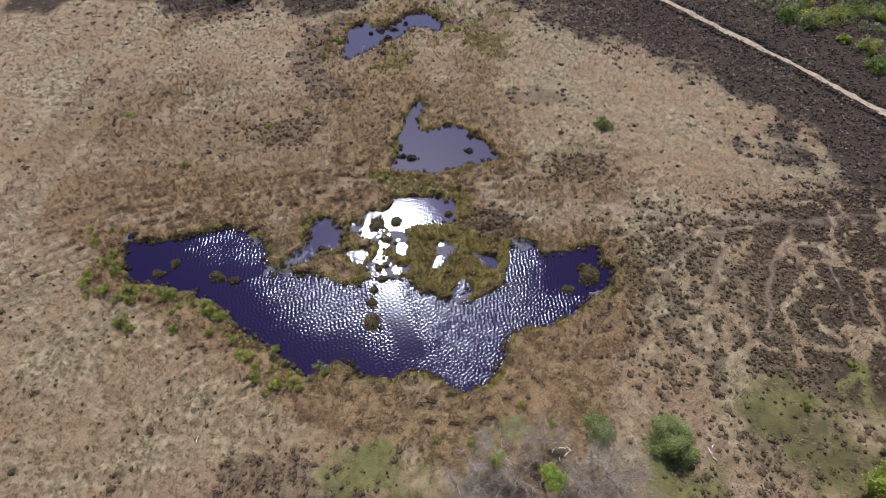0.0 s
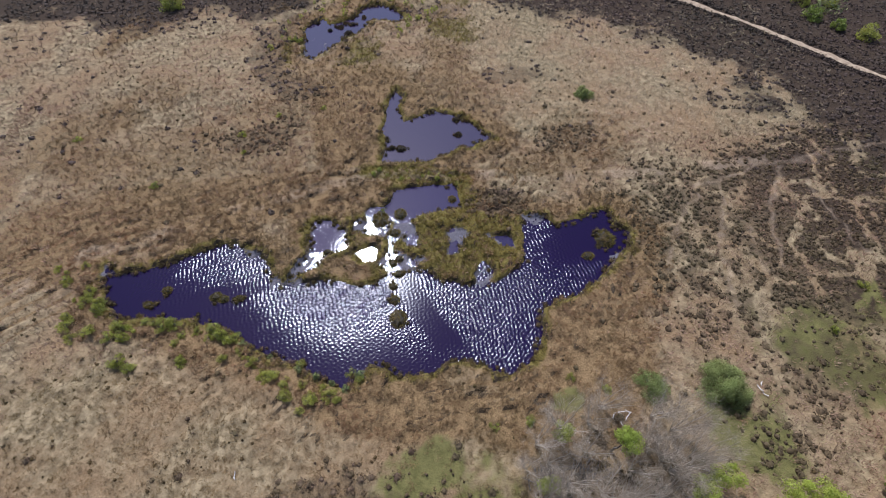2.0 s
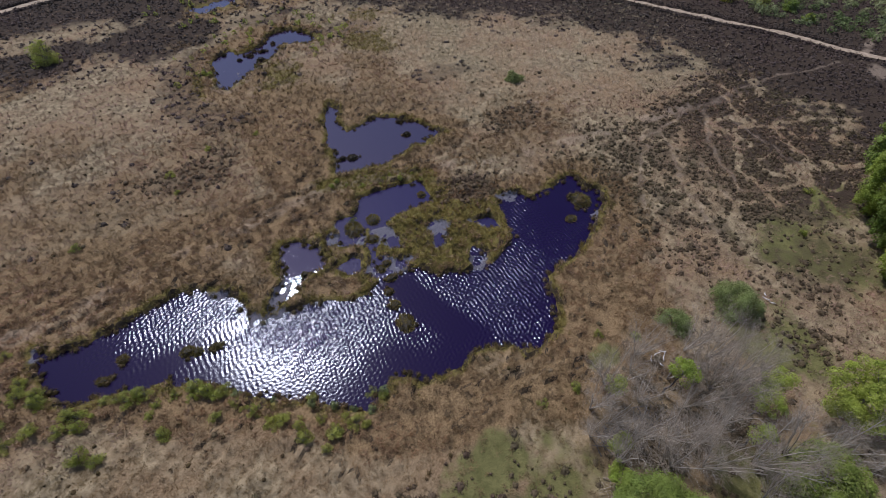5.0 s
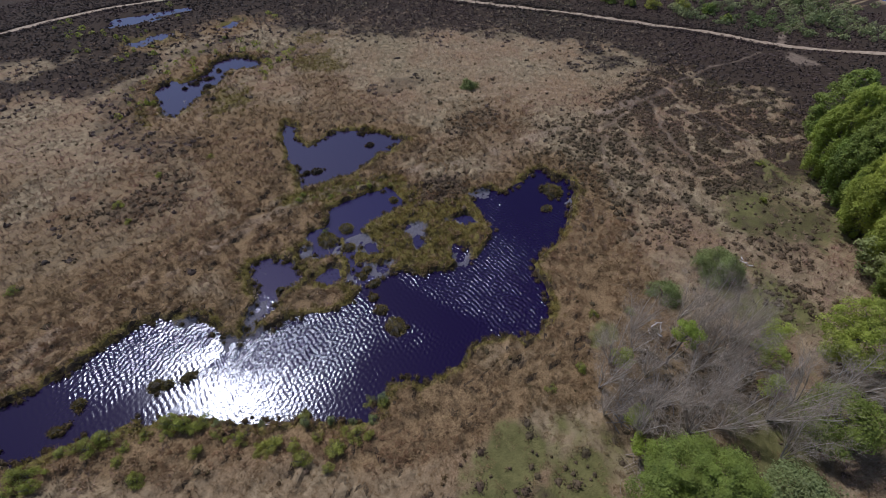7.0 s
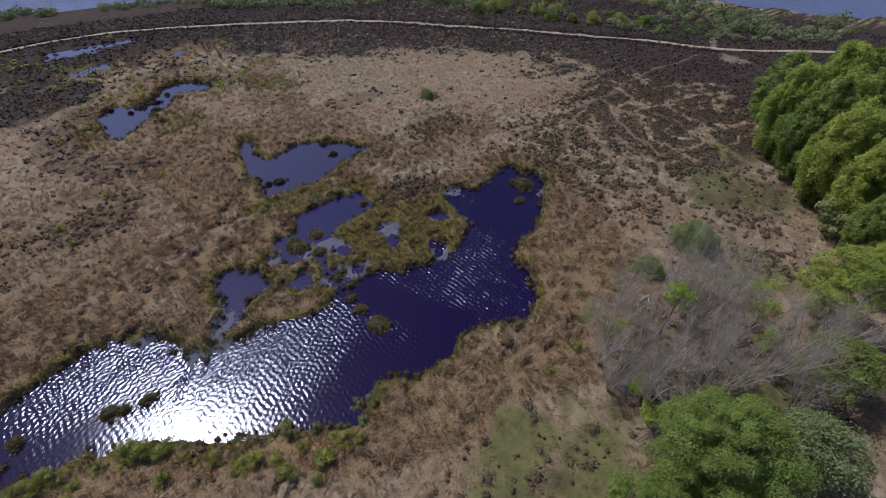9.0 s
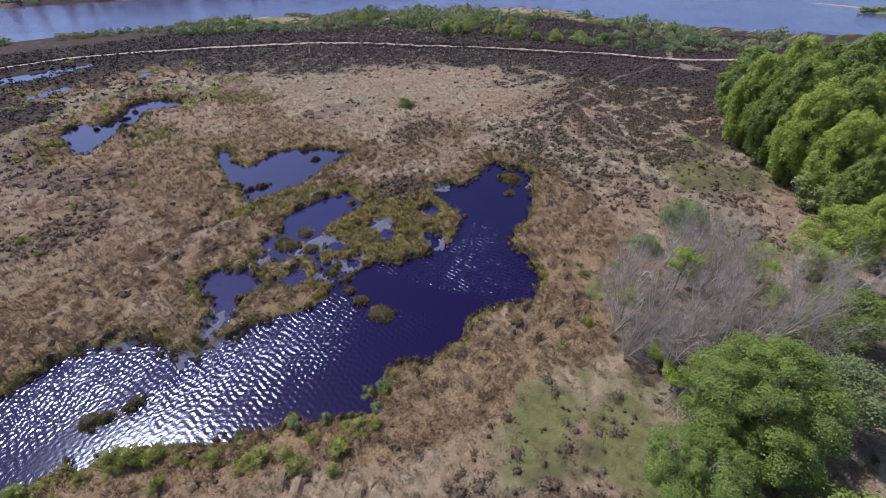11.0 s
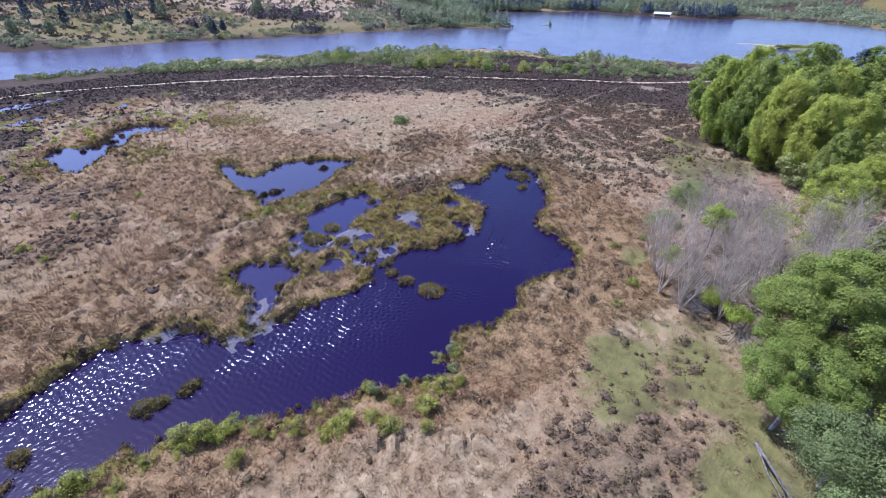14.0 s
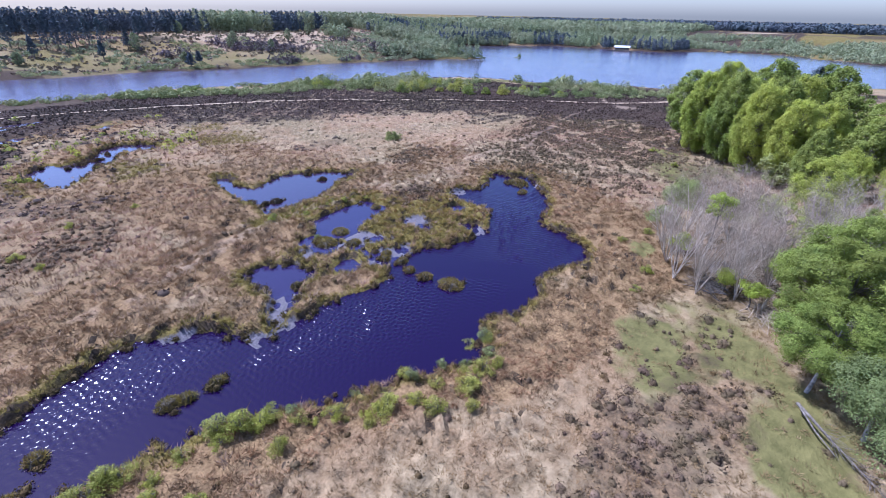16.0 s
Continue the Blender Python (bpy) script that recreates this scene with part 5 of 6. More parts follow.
# ---- islets ----
def sedge_islet(x, y, rx, ry, seed):
    """A hummock of sedge that stands in the water: peat base under a shaggy dome."""
    root = empty_at("sedge_islet", x, y, WATER_Z - 0.25)
    g = np.random.default_rng(seed)
    bm = bmesh.new()
    rows = []
    for k in range(4):
        t = k / 3
        rows.append([bm.verts.new((math.cos(a) * rx * (0.95 - 0.5 * t * t) * w, math.sin(a) * ry * (0.95 - 0.5 * t * t) * w, 0.55 * t))
                     for a, w in ((2 * math.pi * j / 14, 1 + 0.2 * math.sin(3 * j + seed) + 0.1 * math.sin(5 * j)) for j in range(14))])
    for p, q in zip(rows, rows[1:]):
        for j in range(14):
            bm.faces.new((p[j], p[(j + 1) % 14], q[(j + 1) % 14], q[j]))
    bm.faces.new(rows[-1])
    part("peat_base", bm, MAT_PEAT, root, "dark wet peat")
    n = int(900 * rx * ry) + 160
    a, r = g.uniform(0, 2 * np.pi, n), np.sqrt(g.random(n))
    w = 1 + 0.2 * np.sin(3 * a * 14 / 6.283 + seed)
    bx, by = np.cos(a) * r * rx * 0.95, np.sin(a) * r * ry * 0.95
    bz = 0.2 + 0.3 * np.sqrt(np.clip(1 - r * r, 0, 1)) + 0.08 * g.random(n)
    lean = g.normal(size=(n, 2)) * 0.07 + np.stack([np.cos(a), np.sin(a)], 1) * r[:, None] * 0.16
    s = g.uniform(0, 2 * np.pi, n)
    wd = g.uniform(0.015, 0.035, n)
    h = g.uniform(0.12, 0.3, n)
    v = np.stack([np.stack([bx - np.cos(s) * wd, by - np.sin(s) * wd, bz - 0.1], 1), np.stack([bx + np.cos(s) * wd, by + np.sin(s) * wd, bz - 0.1], 1),
                  np.stack([bx + lean[:, 0], by + lean[:, 1], bz + h - 0.25 * r * r], 1)], 1).reshape(-1, 3)
    cover = mesh_object("sedge_cover", v, np.arange(len(v)).reshape(-1, 3), MAT_TUSSOCK if y > 46 else MAT_MOSS, root)
    tagged(cover, kind="stuff")
    return tagged(root, "shaggy olive sedge hummock standing in dark water", "islet", "sedge islets")


for k, (x, y, rx, ry) in enumerate(ISLETS):
    sedge_islet(x, y, rx, ry, k + 2)

# ---- far shore ----
def far_crowns(pts, heights, widths, count, shape, size, name, mat, label, category="woods"):
    """Many far crowns in one mesh: cones for pines, uneven rounded heads for the rest, each of leafy tufts."""
    n = len(pts)
    z0 = ground_height(pts[:, 0], pts[:, 1])
    t = rng.random((n, count))
    a = rng.uniform(0, 2 * np.pi, (n, count))
    if shape == "pine":
        prof = np.where(t < 0.25, 0.55 + t, (1.02 - t) ** 0.7) * (0.8 + 0.25 * np.sin(t * 22 + rng.uniform(0, 6, (n, 1))))
    else:
        prof = np.sqrt(np.clip(1 - (2 * t - 0.9) ** 2, 0.02, 1)) * (1 + 0.25 * np.sin(3 * a + rng.uniform(0, 6, (n, 1))))
    rr = widths[:, None] * prof * np.sqrt(rng.uniform(0.45, 1.0, (n, count)))
    zz = z0[:, None] + heights[:, None] * (0.08 + 0.92 * t)
    c = np.stack([pts[:, 0:1] + np.cos(a) * rr, pts[:, 1:2] + np.sin(a) * rr, zz], -1)
    face = np.stack([np.cos(a), np.sin(a), 1.6 * t - 0.3], -1) + rng.normal(size=c.shape) * 0.45
    d1 = np.cross(face, rng.normal(size=c.shape))
    d2 = np.cross(face, d1)
    k = (size * widths)[:, None, None] * rng.uniform(0.7, 1.5, (n, count, 1))
    d1 *= k / np.linalg.norm(d1, axis=-1, keepdims=True)
    d2 *= 1.3 * k / np.linalg.norm(d2, axis=-1, keepdims=True)
    v = np.stack([c - d1, c + d1, c + d2], 2).reshape(-1, 3)
    return tagged(mesh_object(name, v, np.arange(len(v)).reshape(-1, 3), mat), label, category, kind="stuff")


def spread(x0, y0, x1, y1, step, test):
    """Jittered points of a grid that stand where the test allows."""
    gx, gy = np.meshgrid(np.arange(x0, x1, step), np.arange(y0, y1, step))
    x = gx.ravel() + rng.uniform(-0.5, 0.5, gx.size) * step
    y = gy.ravel() + rng.uniform(-0.5, 0.5, gx.size) * step
    keep = test(x, y, lake_distance(x, y))
    return np.stack([x[keep], y[keep]], 1)


def on_far_side(x, y):
    return polygon_distance(x, y, FAR_SIDE) < 0


def thin(x, share):
    return rng.random(len(x)) < share


def far_woods():
    """Woods and scrub beyond the lake, joined by kind."""
    def ridge(x, y, s):
        return on_far_side(x, y) & (s > 87 + 20 * (fbm(x, y, 40, 84) - 0.5)) & (s < 116) & (x < 470)

    p = spread(-240, 130, 480, 480, 3.1, ridge)
    birchy = fbm(p[:, 0], p[:, 1], 34, 81) + 0.32 * smooth(150, 240, p[:, 0]) + 0.5 * (np.abs(p[:, 0] - 128) < 17) - 0.2 * (p[:, 0] < 105)
    pine = birchy < 0.6
    q = p[pine]
    far_crowns(q, rng.uniform(7.5, 11.5, len(q)), rng.uniform(1.6, 2.7, len(q)), 72, "pine", 0.25, "pine_woods", MAT_HAZED_PINE, "dark pine woods along the far ridge")
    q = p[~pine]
    far_crowns(q, rng.uniform(8.0, 11.5, len(q)), rng.uniform(1.9, 3.0, len(q)), 76, "round", 0.23, "birch_woods", MAT_HAZED_LEAF, "fresh green birch woods along the far ridge")
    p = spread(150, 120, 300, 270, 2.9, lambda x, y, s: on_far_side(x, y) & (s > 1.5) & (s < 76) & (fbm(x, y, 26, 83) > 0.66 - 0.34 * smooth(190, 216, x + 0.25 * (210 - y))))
    far_crowns(p, rng.uniform(3.0, 7.5, len(p)), rng.uniform(1.3, 2.4, len(p)), 90, "round", 0.2, "birch_woods", MAT_HAZED_LEAF, "light green birch wood on the far spit")
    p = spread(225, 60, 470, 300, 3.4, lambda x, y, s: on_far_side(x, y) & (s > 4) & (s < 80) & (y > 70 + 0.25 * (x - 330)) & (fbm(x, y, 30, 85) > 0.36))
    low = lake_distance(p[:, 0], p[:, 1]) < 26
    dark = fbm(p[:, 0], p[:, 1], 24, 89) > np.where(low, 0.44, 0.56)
    far_crowns(p[dark], rng.uniform(5.0, 9.0, dark.sum()), rng.uniform(1.5, 2.6, dark.sum()), 80, "pine", 0.22, "pine_woods", MAT_HAZED_PINE, "dark pines behind the far beach")
    far_crowns(p[~dark], rng.uniform(4.5, 8.5, (~dark).sum()), rng.uniform(1.7, 2.8, (~dark).sum()), 80, "round", 0.2, "birch_woods", MAT_HAZED_LEAF, "mixed green woods behind the far beach")
    p = spread(300, -150, 620, 110, 3.8, lambda x, y, s: on_far_side(x, y) & (s > 1.5) & (s < 130) & (fbm(x, y, 36, 86) > np.where(y < 22, 0.36, 0.46)) & (y < 110))
    far_crowns(p, rng.uniform(1.5, 5.0, len(p)), rng.uniform(1.3, 2.6, len(p)), 50, "round", 0.22, "far_scrub", MAT_HAZED_LEAF, "green scrub on the eastern lakeshore")
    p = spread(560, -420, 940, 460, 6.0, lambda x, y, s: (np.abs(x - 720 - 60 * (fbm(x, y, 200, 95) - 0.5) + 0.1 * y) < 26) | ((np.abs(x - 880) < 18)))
    far_crowns(p, rng.uniform(6.5, 10.0, len(p)), rng.uniform(3.0, 5.0, len(p)), 40, "round", 0.3, "pine_woods", MAT_HAZED_PINE, "dark woods along the eastern skyline")
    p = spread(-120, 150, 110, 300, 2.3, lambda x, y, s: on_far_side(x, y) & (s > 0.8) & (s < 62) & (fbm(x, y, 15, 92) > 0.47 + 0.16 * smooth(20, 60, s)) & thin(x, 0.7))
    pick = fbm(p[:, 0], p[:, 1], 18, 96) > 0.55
    far_crowns(p[pick], rng.uniform(0.4, 1.5, pick.sum()), rng.uniform(0.9, 1.9, pick.sum()), 60, "round", 0.15, "far_scrub", MAT_HAZED_LIME, "lime-green scrub low on the far hillside")
    far_crowns(p[~pick], rng.uniform(0.4, 1.7, (~pick).sum()), rng.uniform(0.9, 1.9, (~pick).sum()), 60, "round", 0.15, "far_scrub", MAT_HAZED_LEAF, "low green scrub over the far hillside")
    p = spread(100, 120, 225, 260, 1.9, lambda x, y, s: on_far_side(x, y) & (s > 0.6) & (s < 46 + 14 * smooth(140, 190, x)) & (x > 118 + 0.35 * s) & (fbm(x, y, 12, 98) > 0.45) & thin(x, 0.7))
    far_crowns(p, rng.uniform(0.5, 1.6, len(p)), rng.uniform(0.7, 1.5, len(p)), 22, "round", 0.3, "far_scrub", MAT_HAZED_LEAF, "young green birch scrub on the sloping shore")
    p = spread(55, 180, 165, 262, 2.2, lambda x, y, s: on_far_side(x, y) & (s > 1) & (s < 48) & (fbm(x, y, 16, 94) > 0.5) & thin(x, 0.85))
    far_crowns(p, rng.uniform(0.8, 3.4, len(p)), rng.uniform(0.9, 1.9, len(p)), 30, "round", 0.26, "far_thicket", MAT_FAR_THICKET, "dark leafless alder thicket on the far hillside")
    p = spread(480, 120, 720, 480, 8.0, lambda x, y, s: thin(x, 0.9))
    far_crowns(p, rng.uniform(5.0, 8.5, len(p)), rng.uniform(4.0, 6.0, len(p)), 44, "round", 0.26, "birch_woods", MAT_HAZED_LEAF, "unbroken woods beyond the far shore")
    p = spread(-110, 190, 250, 330, 2.2, lambda x, y, s: on_far_side(x, y) & (s > np.where(x < 60, 2, 20)) & (s < 92) & thin(x, 0.35))
    far_crowns(p, rng.uniform(0.2, 0.6, len(p)), rng.uniform(0.8, 1.7, len(p)), 9, "round", 0.4, "far_heather", MAT_HAZED_HEATH, "pale brown heather over the far hillside", "heather")
    p = spread(-150, 30, 180, 230, 1.55, lambda x, y, s: ~on_far_side(x, y) & (s > 1.0 + 9 * (x > 90)) & (s < 9 + 24 * smooth(-10, 30, x) + 20 * smooth(52, 66, x)) & (line_distance(x, y, TRACK) > 6) & (x + 0.3 * y < 150)
               & (np.hypot((x - 92) / 15, (y - 82) / 7) > 1) & (fbm(x, y, 14, 85) > 0.47 - 0.1 * smooth(55, 65, x) * smooth(72, 80, y)) & thin(x, 0.5))
    pick = fbm(p[:, 0], p[:, 1], 9, 86) > 0.5
    for chosen, mat, label in ((pick, MAT_HAZED_LIME, "yellow-green birch scrub along the near lakeshore"), (~pick, MAT_SHORE_LEAF, "mid-green willow scrub along the near lakeshore")):
        q = p[chosen]
        tall = fbm(q[:, 0], q[:, 1], 11, 90)
        far_crowns(q, rng.uniform(0.5, 1.4, len(q)) + (0.8 + 2.0 * smooth(40, 80, q[:, 0])) * smooth(0.5, 0.75, tall), rng.uniform(0.6, 1.1, len(q)) + 0.7 * smooth(0.5, 0.75, tall), 84, "round", 0.16, "shore_scrub", mat, label, "scrub")
    p = spread(-60, 60, 5, 126, 2.2, lambda x, y, s: (water_distance(x, y) > 0.8) & (water_distance(x, y) < 7) & (fbm(x, y, 9, 88) > 0.5) & (y > 76) & thin(x, 0.6))
    far_crowns(p, rng.uniform(0.4, 1.1, len(p)), rng.uniform(0.35, 0.8, len(p)), 26, "round", 0.28, "pool_scrub", MAT_LEAF_SHRUB, "low yellow-green scrub around the far pools", "scrub")


def far_tree(name, x, y, height, width, mat, shape, label, group):
    """One tree of the far hillside: a bare tapered trunk under an uneven crown."""
    root = empty_at(name, x, y)
    v, q = tubes([(0, 0, 0, 0.1, 0, height * 0.5, 0.22, 0.15), (0.1, 0, height * 0.5, 0, 0.05, height * 0.93, 0.15, 0.03)], 6)
    mesh_object("trunk", v, q, MAT_TRUNK, root)
    g = np.random.default_rng(int(x * 7 + y * 3))
    n = 420
    t, a = g.random(n), g.uniform(0, 2 * np.pi, n)
    prof = np.where(t < 0.2, 0.6 + 1.8 * t, (1.03 - t) ** 0.65) if shape == "pine" else np.sqrt(np.clip(1 - (2 * t - 0.95) ** 2, 0.03, 1))
    prof = prof * (0.78 + 0.28 * np.sin(t * 19 + x) * np.sin(2 * a + y) + 0.1 * np.sin(5 * a))
    r = width * prof * np.sqrt(g.uniform(0.3, 1.0, n))
    low = 0.22 if shape == "pine" else 0.12
    c = np.stack([np.cos(a) * r, np.sin(a) * r, height * (low + (1 - low) * t)], 1)
    d1, d2 = g.normal(size=(n, 3)), g.normal(size=(n, 3))
    d1 *= 0.42 / np.linalg.norm(d1, axis=1, keepdims=True)
    d2 *= 0.55 / np.linalg.norm(d2, axis=1, keepdims=True)
    v = np.stack([c - d1, c + d1, c + d2], 1).reshape(-1, 3)
    mesh_object("crown", v, np.arange(len(v)).reshape(-1, 3), mat, root)
    return tagged(root, label, "tree", group)


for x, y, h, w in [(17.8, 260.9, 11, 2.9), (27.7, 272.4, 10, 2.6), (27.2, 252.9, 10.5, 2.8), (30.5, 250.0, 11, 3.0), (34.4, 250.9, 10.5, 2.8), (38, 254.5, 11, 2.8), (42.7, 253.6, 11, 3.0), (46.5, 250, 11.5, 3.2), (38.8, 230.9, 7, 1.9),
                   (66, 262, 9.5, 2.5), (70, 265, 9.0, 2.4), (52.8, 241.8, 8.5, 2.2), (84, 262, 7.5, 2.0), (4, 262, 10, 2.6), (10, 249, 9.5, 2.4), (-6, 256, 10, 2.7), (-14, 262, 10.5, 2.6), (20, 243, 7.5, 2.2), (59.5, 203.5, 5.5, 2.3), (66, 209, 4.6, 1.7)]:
    far_tree("pine_tree", x, y, h, w, MAT_HAZED_PINE, "pine", "dark pine standing on the far hillside", "hillside pines")
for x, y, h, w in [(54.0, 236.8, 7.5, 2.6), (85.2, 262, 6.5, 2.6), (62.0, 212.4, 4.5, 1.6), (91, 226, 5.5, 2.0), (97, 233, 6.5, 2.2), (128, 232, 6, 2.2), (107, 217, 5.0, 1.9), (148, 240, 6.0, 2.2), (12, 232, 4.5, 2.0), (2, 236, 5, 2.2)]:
    far_tree("birch_tree", x, y, h, w, MAT_HAZED_LEAF, "round", "light green birch standing on the far hillside", "hillside birches")
far_woods()


# ---- fallen wood ----
def log(x, y, length, radius, turn, tilt, label, material=None):
    root = empty_at("fallen_log", x, y)
    root.rotation_euler = (0, radians(tilt), radians(turn))
    root.location.z += radius + 0.15
    bm = bmesh.new()
    rings = []
    for k in range(7):
        t = k / 6
        rad = radius * (1 - 0.35 * t) * random.uniform(0.9, 1.1)
        c = Vector((length * (t - 0.5), 0.06 * math.sin(t * 5), 0.04 * math.sin(t * 7)))
        rings.append([bm.verts.new(c + Vector((0, math.cos(j * math.pi / 4) * rad, math.sin(j * math.pi / 4) * rad))) for j in range(8)])
    for a, b in zip(rings, rings[1:]):
        for j in range(8):
            bm.faces.new((a[j], a[(j + 1) % 8], b[(j + 1) % 8], b[j]))
    bm.faces.new(rings[0][::-1])
    bm.faces.new(rings[-1])
    part("trunk", bm, material or MAT_LOG, root)
    return tagged(root, label, "log", "bleached logs")


for x, y, ln, tu in [(10.4, 10.0, 0.75, 55), (10.9, 9.2, 0.6, 100), (11.2, 10.2, 0.8, 10), (11.7, 9.7, 0.9, 50), (11.9, 10.2, 0.7, 150), (26.2, 10.8, 0.8, 120), (26.5, 10.2, 0.7, 140), (26.7, 11.3, 0.5, 60), (-26.2, 8.9, 0.7, 100)]:
    log(x, y, ln, 0.05, tu, random.uniform(-6, 6), "short bleached white birch log lying in grass")


def fallen_tree():
    root = empty_at("fallen_tree", -9.7, -0.8)
    r = random.Random(8)
    stem = [(0, 0, 0.75, -0.7, -0.75, 0.6, 0.10, 0.085), (-0.7, -0.75, 0.6, -1.5, -1.6, 0.38, 0.085, 0.06), (-1.5, -1.6, 0.38, -2.5, -2.7, 0.2, 0.06, 0.035), (-2.5, -2.7, 0.2, -3.8, -3.8, 0.1, 0.035, 0.012),
            (0.05, -0.1, 0.72, 0.1, -0.5, 0.0, 0.06, 0.05), (-0.25, -0.2, 0.66, -1.3, -0.9, 0.42, 0.06, 0.045), (-1.3, -0.9, 0.42, -2.4, -1.9, 0.15, 0.045, 0.02)]
    v, q = tubes(stem, 7)
    mesh_object("trunk", v, q, MAT_TRUNK, root, "split grey trunk")
    segs = []
    for k in range(64):
        t = 0.2 + 0.8 * r.random()
        p = Vector((-3.6 * t, -3.7 * t, 0.72 - 0.62 * t))
        d = Vector((r.uniform(-1, 1) - 0.8, r.uniform(-1, 1) - 0.7, r.uniform(-0.4, 0.45))).normalized()
        m = p + d * r.uniform(0.3, 0.8)
        e = m + (d + Vector((r.uniform(-0.5, 0.5), r.uniform(-0.5, 0.5), r.uniform(-0.3, 0.1)))).normalized() * r.uniform(0.3, 0.9)
        m.z, e.z = max(m.z, 0.06), max(e.z, 0.04)
        segs += [(*p, *m, 0.013, 0.009), (*m, *e, 0.009, 0.003)]
    v, q = tubes(segs, 4)
    mesh_object("branchwork", v, q, MAT_TRUNK, root, "broken grey branches")
    tagged(root, "grey dead fallen tree with broken branches", "dead tree")


def brush_pile(x, y, rx, ry, height, count, seed, material, label):
    """Dead stems that lie and lean across one another."""
    root = empty_at("brush_pile", x, y)
    r = random.Random(seed)
    lie = r.uniform(0, 3.14)
    thick, fine = [], []
    for k in range(count):
        a = lie + r.gauss(0, 0.7)
        c = Vector((r.gauss(0, 0.45) * rx, r.gauss(0, 0.45) * ry, 0))
        half = Vector((math.cos(a), math.sin(a), 0)) * r.uniform(0.4, 1.3)
        z0, z1 = r.uniform(0.04, height * 0.5), r.uniform(0.1, height)
        p, e = c - half + Vector((0, 0, z0)), c + half + Vector((0, 0, z1))
        m = p.lerp(e, 0.5) + Vector((r.uniform(-0.15, 0.15), r.uniform(-0.15, 0.15), r.uniform(0, 0.12)))
        w = r.choice((0.05, 0.035, 0.022, 0.015, 0.015))
        (thick if w > 0.03 else fine).extend([(*p, *m, w, w * 0.75), (*m, *e, w * 0.75, w * 0.3)])
    for k in range(0, len(thick), 2):
        v, q = tubes(thick[k:k + 2], 5)
        mesh_object("stem", v, q, material, root)
    v, q = tubes(fine, 4)
    tagged(mesh_object("branchwork", v, q, material, root), kind="stuff")
    return tagged(root, label, "brush pile", "brush piles")


def stump(x, y):
    root = empty_at("tree_stump", x, y)
    v, q = tubes([(0, 0, 0, -0.1, 0.1, 0.5, 0.16, 0.13), (-0.1, 0.1, 0.5, -0.35, 0.3, 1.3, 0.12, 0.08), (-0.1, 0.1, 0.5, 0.3, -0.1, 1.6, 0.11, 0.07), (0.3, -0.1, 1.6, 0.45, -0.3, 2.3, 0.07, 0.04), (0, 0, 0.05, 0.5, -0.25, 0.02, 0.09, 0.03), (0, 0, 0.05, -0.45, -0.3, 0.02, 0.09, 0.03)], 8)
    mesh_object("trunk", v, q, MAT_BARE, root)
    return tagged(root, "forked dead stump at the alders' edge", "stump")


brush_pile(6.0, 5.3, 2.2, 1.4, 1.1, 90, 3, MAT_TRUNK, "dark heap of dead branches under bare alders")
brush_pile(2.4, 5.6, 1.6, 1.0, 0.9, 80, 5, MAT_TRUNK, "dark heap of dead branches under bare alders")
brush_pile(0.3, 1.0, 1.8, 1.5, 1.2, 110, 7, MAT_TWIG, "tangle of pale brown dead stems beside a stump")
brush_pile(5.3, 2.2, 2.6, 1.6, 0.9, 90, 9, MAT_TWIG, "fallen pale stems lying among bare alders")
brush_pile(9.0, 3.2, 3.0, 2.0, 0.9, 100, 11, MAT_TWIG, "fallen pale stems lying among bare alders")
stump(0.1, 1.7)
fallen_tree()
make_bare("bare_tree", -1.5, 98.7, 3.6, 0.8, 61, 2, MAT_TRUNK, "small dark leafless tree on the far heath")
make_bare("bare_tree", -42.5, 91.0, 3.2, 0.8, 67, 2, MAT_TRUNK, "small dark leafless shrub on the far heath")


# ---- lake details ----
def mound(name, x, y, rx, ry, height, turn, material, label, category, z=LAKE_Z):
    """A low bar of sand or turf that stands a little out of the lake."""
    bm = bmesh.new()
    rings, sides = 5, 28
    rows = []
    for k in range(rings):
        t = k / (rings - 1)
        row = []
        for j in range(sides):
            a = 2 * math.pi * j / sides
            w = 1 + 0.18 * math.sin(3 * a + x) + 0.1 * math.sin(7 * a + y)
            row.append(bm.verts.new((math.cos(a) * rx * w * (1 - t * 0.97), math.sin(a) * ry * w * (1 - t * 0.97), -0.5 + (height + 0.5) * math.sin(t * math.pi / 2))))
        rows.append(row)
    for p, q in zip(rows, rows[1:]):
        for j in range(sides):
            bm.faces.new((p[j], p[(j + 1) % sides], q[(j + 1) % sides], q[j]))
    bm.faces.new(rows[-1])
    me = bpy.data.meshes.new(name)
    bm.to_mesh(me)
    bm.free()
    me.materials.append(material)
    ob = new(name, me)
    ob.matrix_world = pose(x, y, z, 0, 0, turn)
    return tagged(ob, label, category)


MAT_TURF = bark("island_turf", (0.09, 0.1, 0.035), (0.2, 0.2, 0.08), 1.0)
mound("sandbar", 214.5, 36, 17, 2.4, 0.2, 100, MAT_SAND, "long pale sandbar lying in the lake", "sandbar")
mound("sandbar", 203, 13, 8, 2.0, 0.2, 130, MAT_SAND, "short pale sandbar in the lake", "sandbar")
mound("grassy_islet", 209, 24, 9, 3.0, 0.9, 125, MAT_TURF, "low grassy islet beside a sandbar", "islet")
mound("grassy_islet", 214.6, 139, 4.5, 1.2, 0.3, 120, MAT_TURF, "tiny low islet with one small tree", "islet")
mound("sandy_beach", 300, 205, 14, 2.0, 0.5, 140, MAT_SAND, "pale sandy beach on the far shore", "beach")
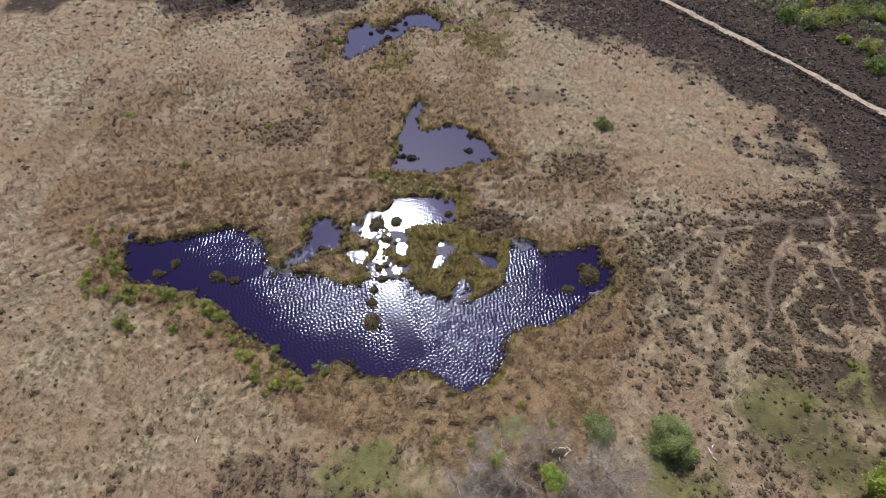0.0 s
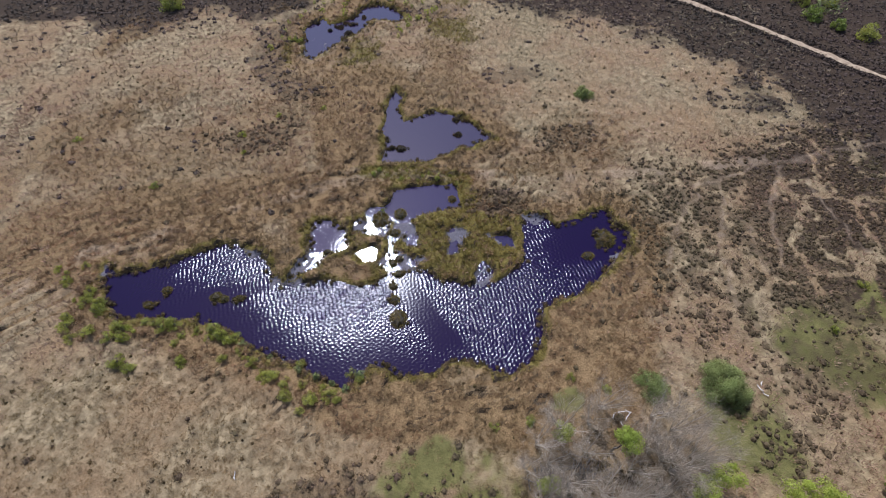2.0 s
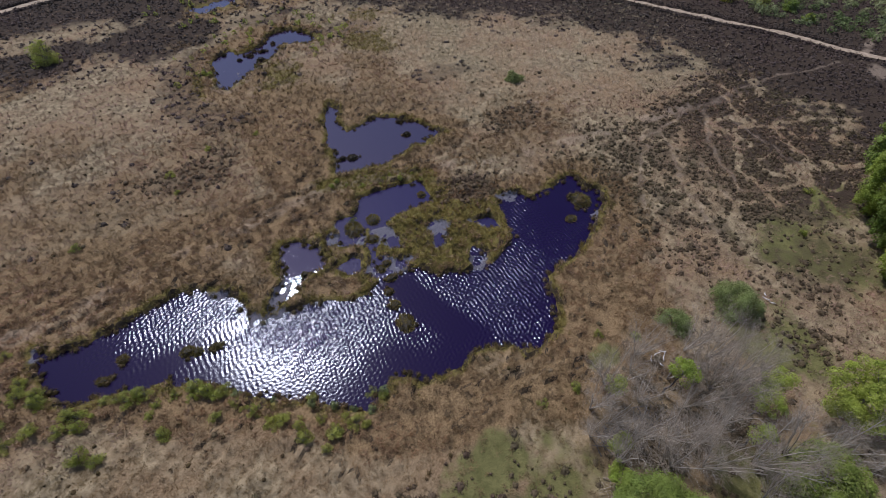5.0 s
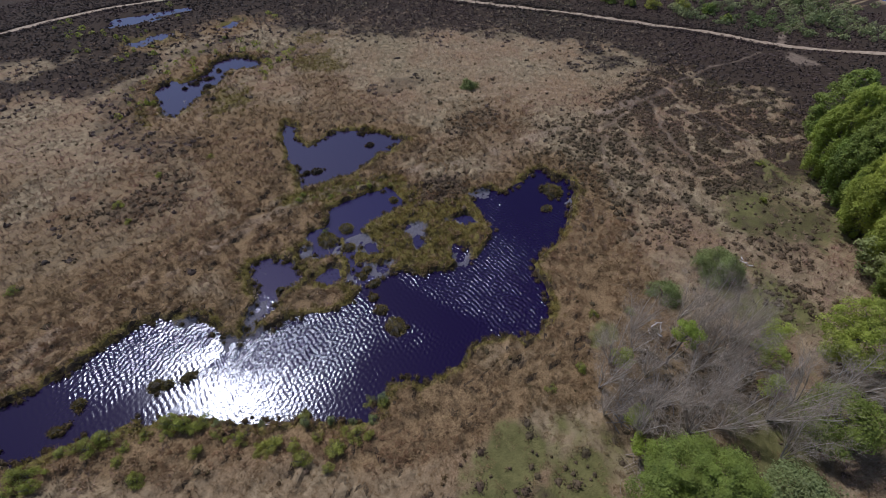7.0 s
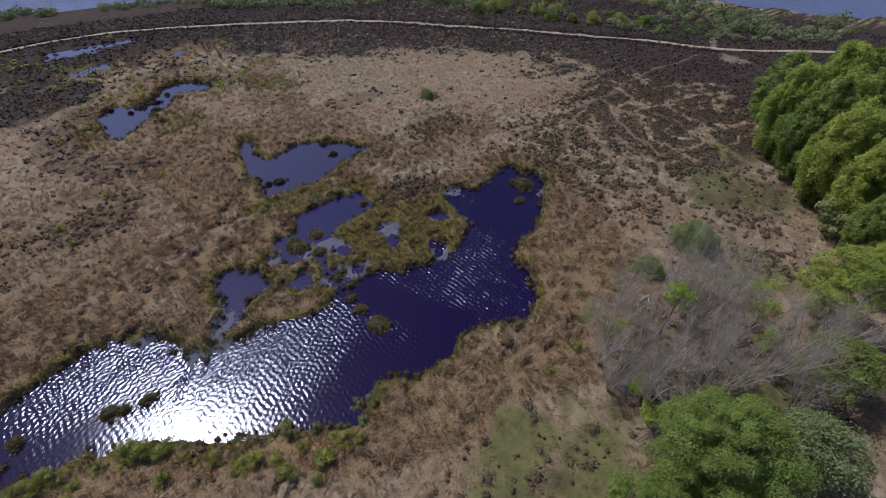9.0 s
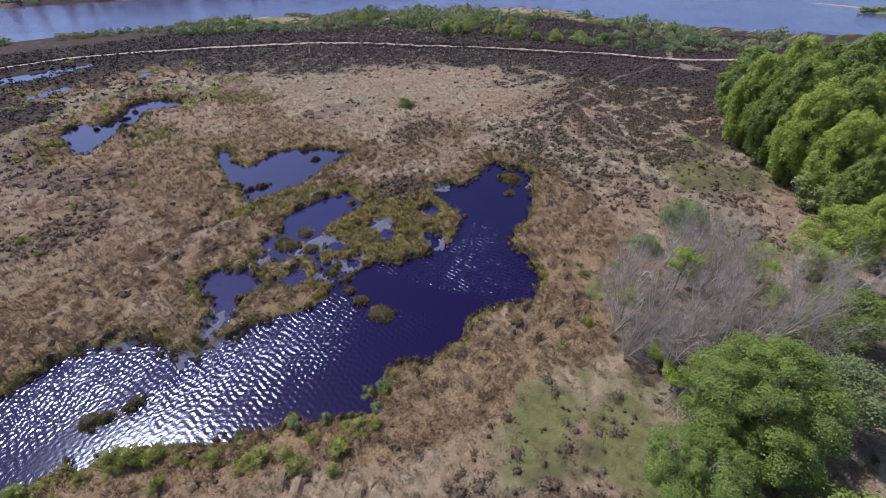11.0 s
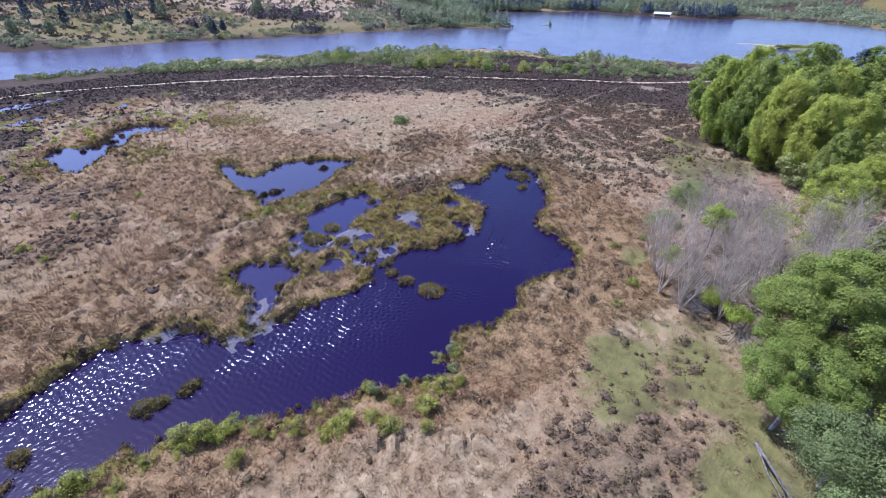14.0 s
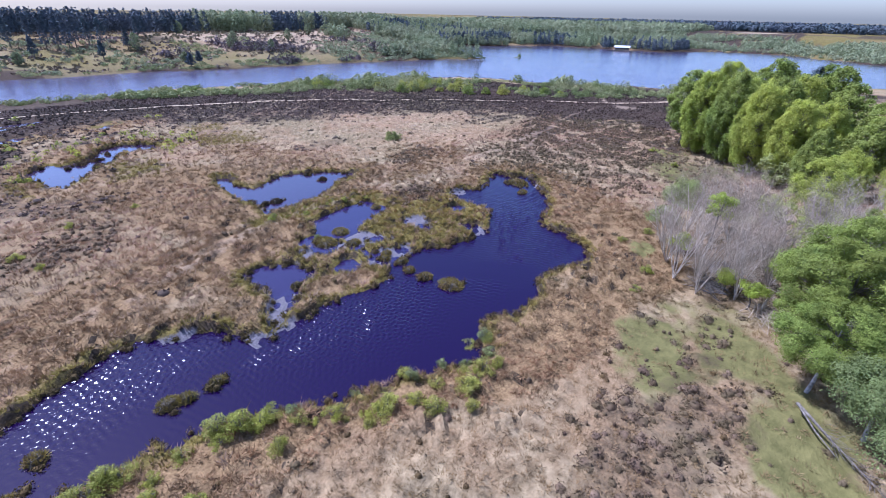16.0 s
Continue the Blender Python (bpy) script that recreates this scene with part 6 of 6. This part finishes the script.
mound("sandy_beach", 334, 180, 8, 1.8, 0.5, 130, MAT_SAND, "small pale beach on the far shore", "beach")
mound("sand_bank", 602, 57, 44, 5.0, 1.6, 110, MAT_SAND, "long pale bare sand bank on the eastern hillside", "sand bank", 4.6)
mound("sand_pit", 425, 172, 12, 5.0, 2.4, 105, MAT_SAND, "tan sand pit face among far woods", "sand pit", 1.0)
for k in range(9):
    bush("islet_bush", 209 + 6.5 * math.cos(2.2) * (k - 4) / 4, 24 + 6.5 * math.sin(2.2) * (k - 4) / 4, 1.3, 1.5, MAT_LEAF_SHRUB, 160, 0.3, "low green bush on the lake islet", "bush", "islet bushes").location.z = LAKE_Z + 0.6
bush("islet_tree", 215, 138, 0.9, 3.0, MAT_LEAF_GREEN, 160, 0.3, "single small tree on a tiny islet", "tree").location.z = LAKE_Z + 0.15


def boathouse(x, y, turn):
    root = empty_at("boathouse", x, y, LAKE_Z + 0.4)
    root.rotation_euler.z = radians(turn)
    m_wall, nt, p = nodes_for("boathouse_boards")
    n = add_noise(nt, 3.0, 3.0, 0.6, position(nt))
    nt.links.new(mix_colour(nt, n, (0.10, 0.075, 0.055), (0.2, 0.16, 0.12)), p.inputs["Base Color"])
    m_roof, nt, p = nodes_for("pale_roof")
    n = add_noise(nt, 2.0, 3.0, 0.6, position(nt))
    nt.links.new(mix_colour(nt, n, (0.4, 0.4, 0.4), (0.55, 0.55, 0.54)), p.inputs["Base Color"])
    m_glass, nt, p = nodes_for("dark_panes")
    p.inputs["Base Color"].default_value, p.inputs["Roughness"].default_value = (0.02, 0.025, 0.03, 1), 0.1

    def box(name, cx, cy, cz, sx, sy, sz, mat, parent, label=""):
        bm = bmesh.new()
        bmesh.ops.create_cube(bm, size=1)
        bmesh.ops.scale(bm, vec=(sx, sy, sz), verts=bm.verts)
        bmesh.ops.bevel(bm, geom=bm.edges[:], offset=0.04, segments=1)
        bmesh.ops.translate(bm, vec=(cx, cy, cz), verts=bm.verts)
        return part(name, bm, mat, parent, label)
    wall = box("wall", 0, 0, 1.3, 13, 5, 2.6, m_wall, root)
    bm = bmesh.new()
    ends = [[bm.verts.new((sx * 7.2, yy, zz)) for yy, zz in ((-3.3, 2.5), (0, 4.3), (3.3, 2.5), (3.1, 2.35), (-3.1, 2.35))] for sx in (-1, 1)]
    for k in range(5):
        bm.faces.new((ends[0][k], ends[0][(k + 1) % 5], ends[1][(k + 1) % 5], ends[1][k]))
    bm.faces.new(ends[0][::-1])
    bm.faces.new(ends[1])
    part("roof", bm, m_roof, root, "pale pitched roof")
    for k in range(5):
        box("window", -4.8 + k * 2.4, -2.52, 1.5, 1.4, 0.08, 1.0, m_glass, wall)
    box("deck", 0, -4.0, 0.1, 14, 3.2, 0.25, m_wall, root)
    return tagged(root, "low boarded boathouse with a pale roof on the lakeshore", "boathouse")


boathouse(323, 113.5, -75).scale = (0.75, 0.75, 0.7)
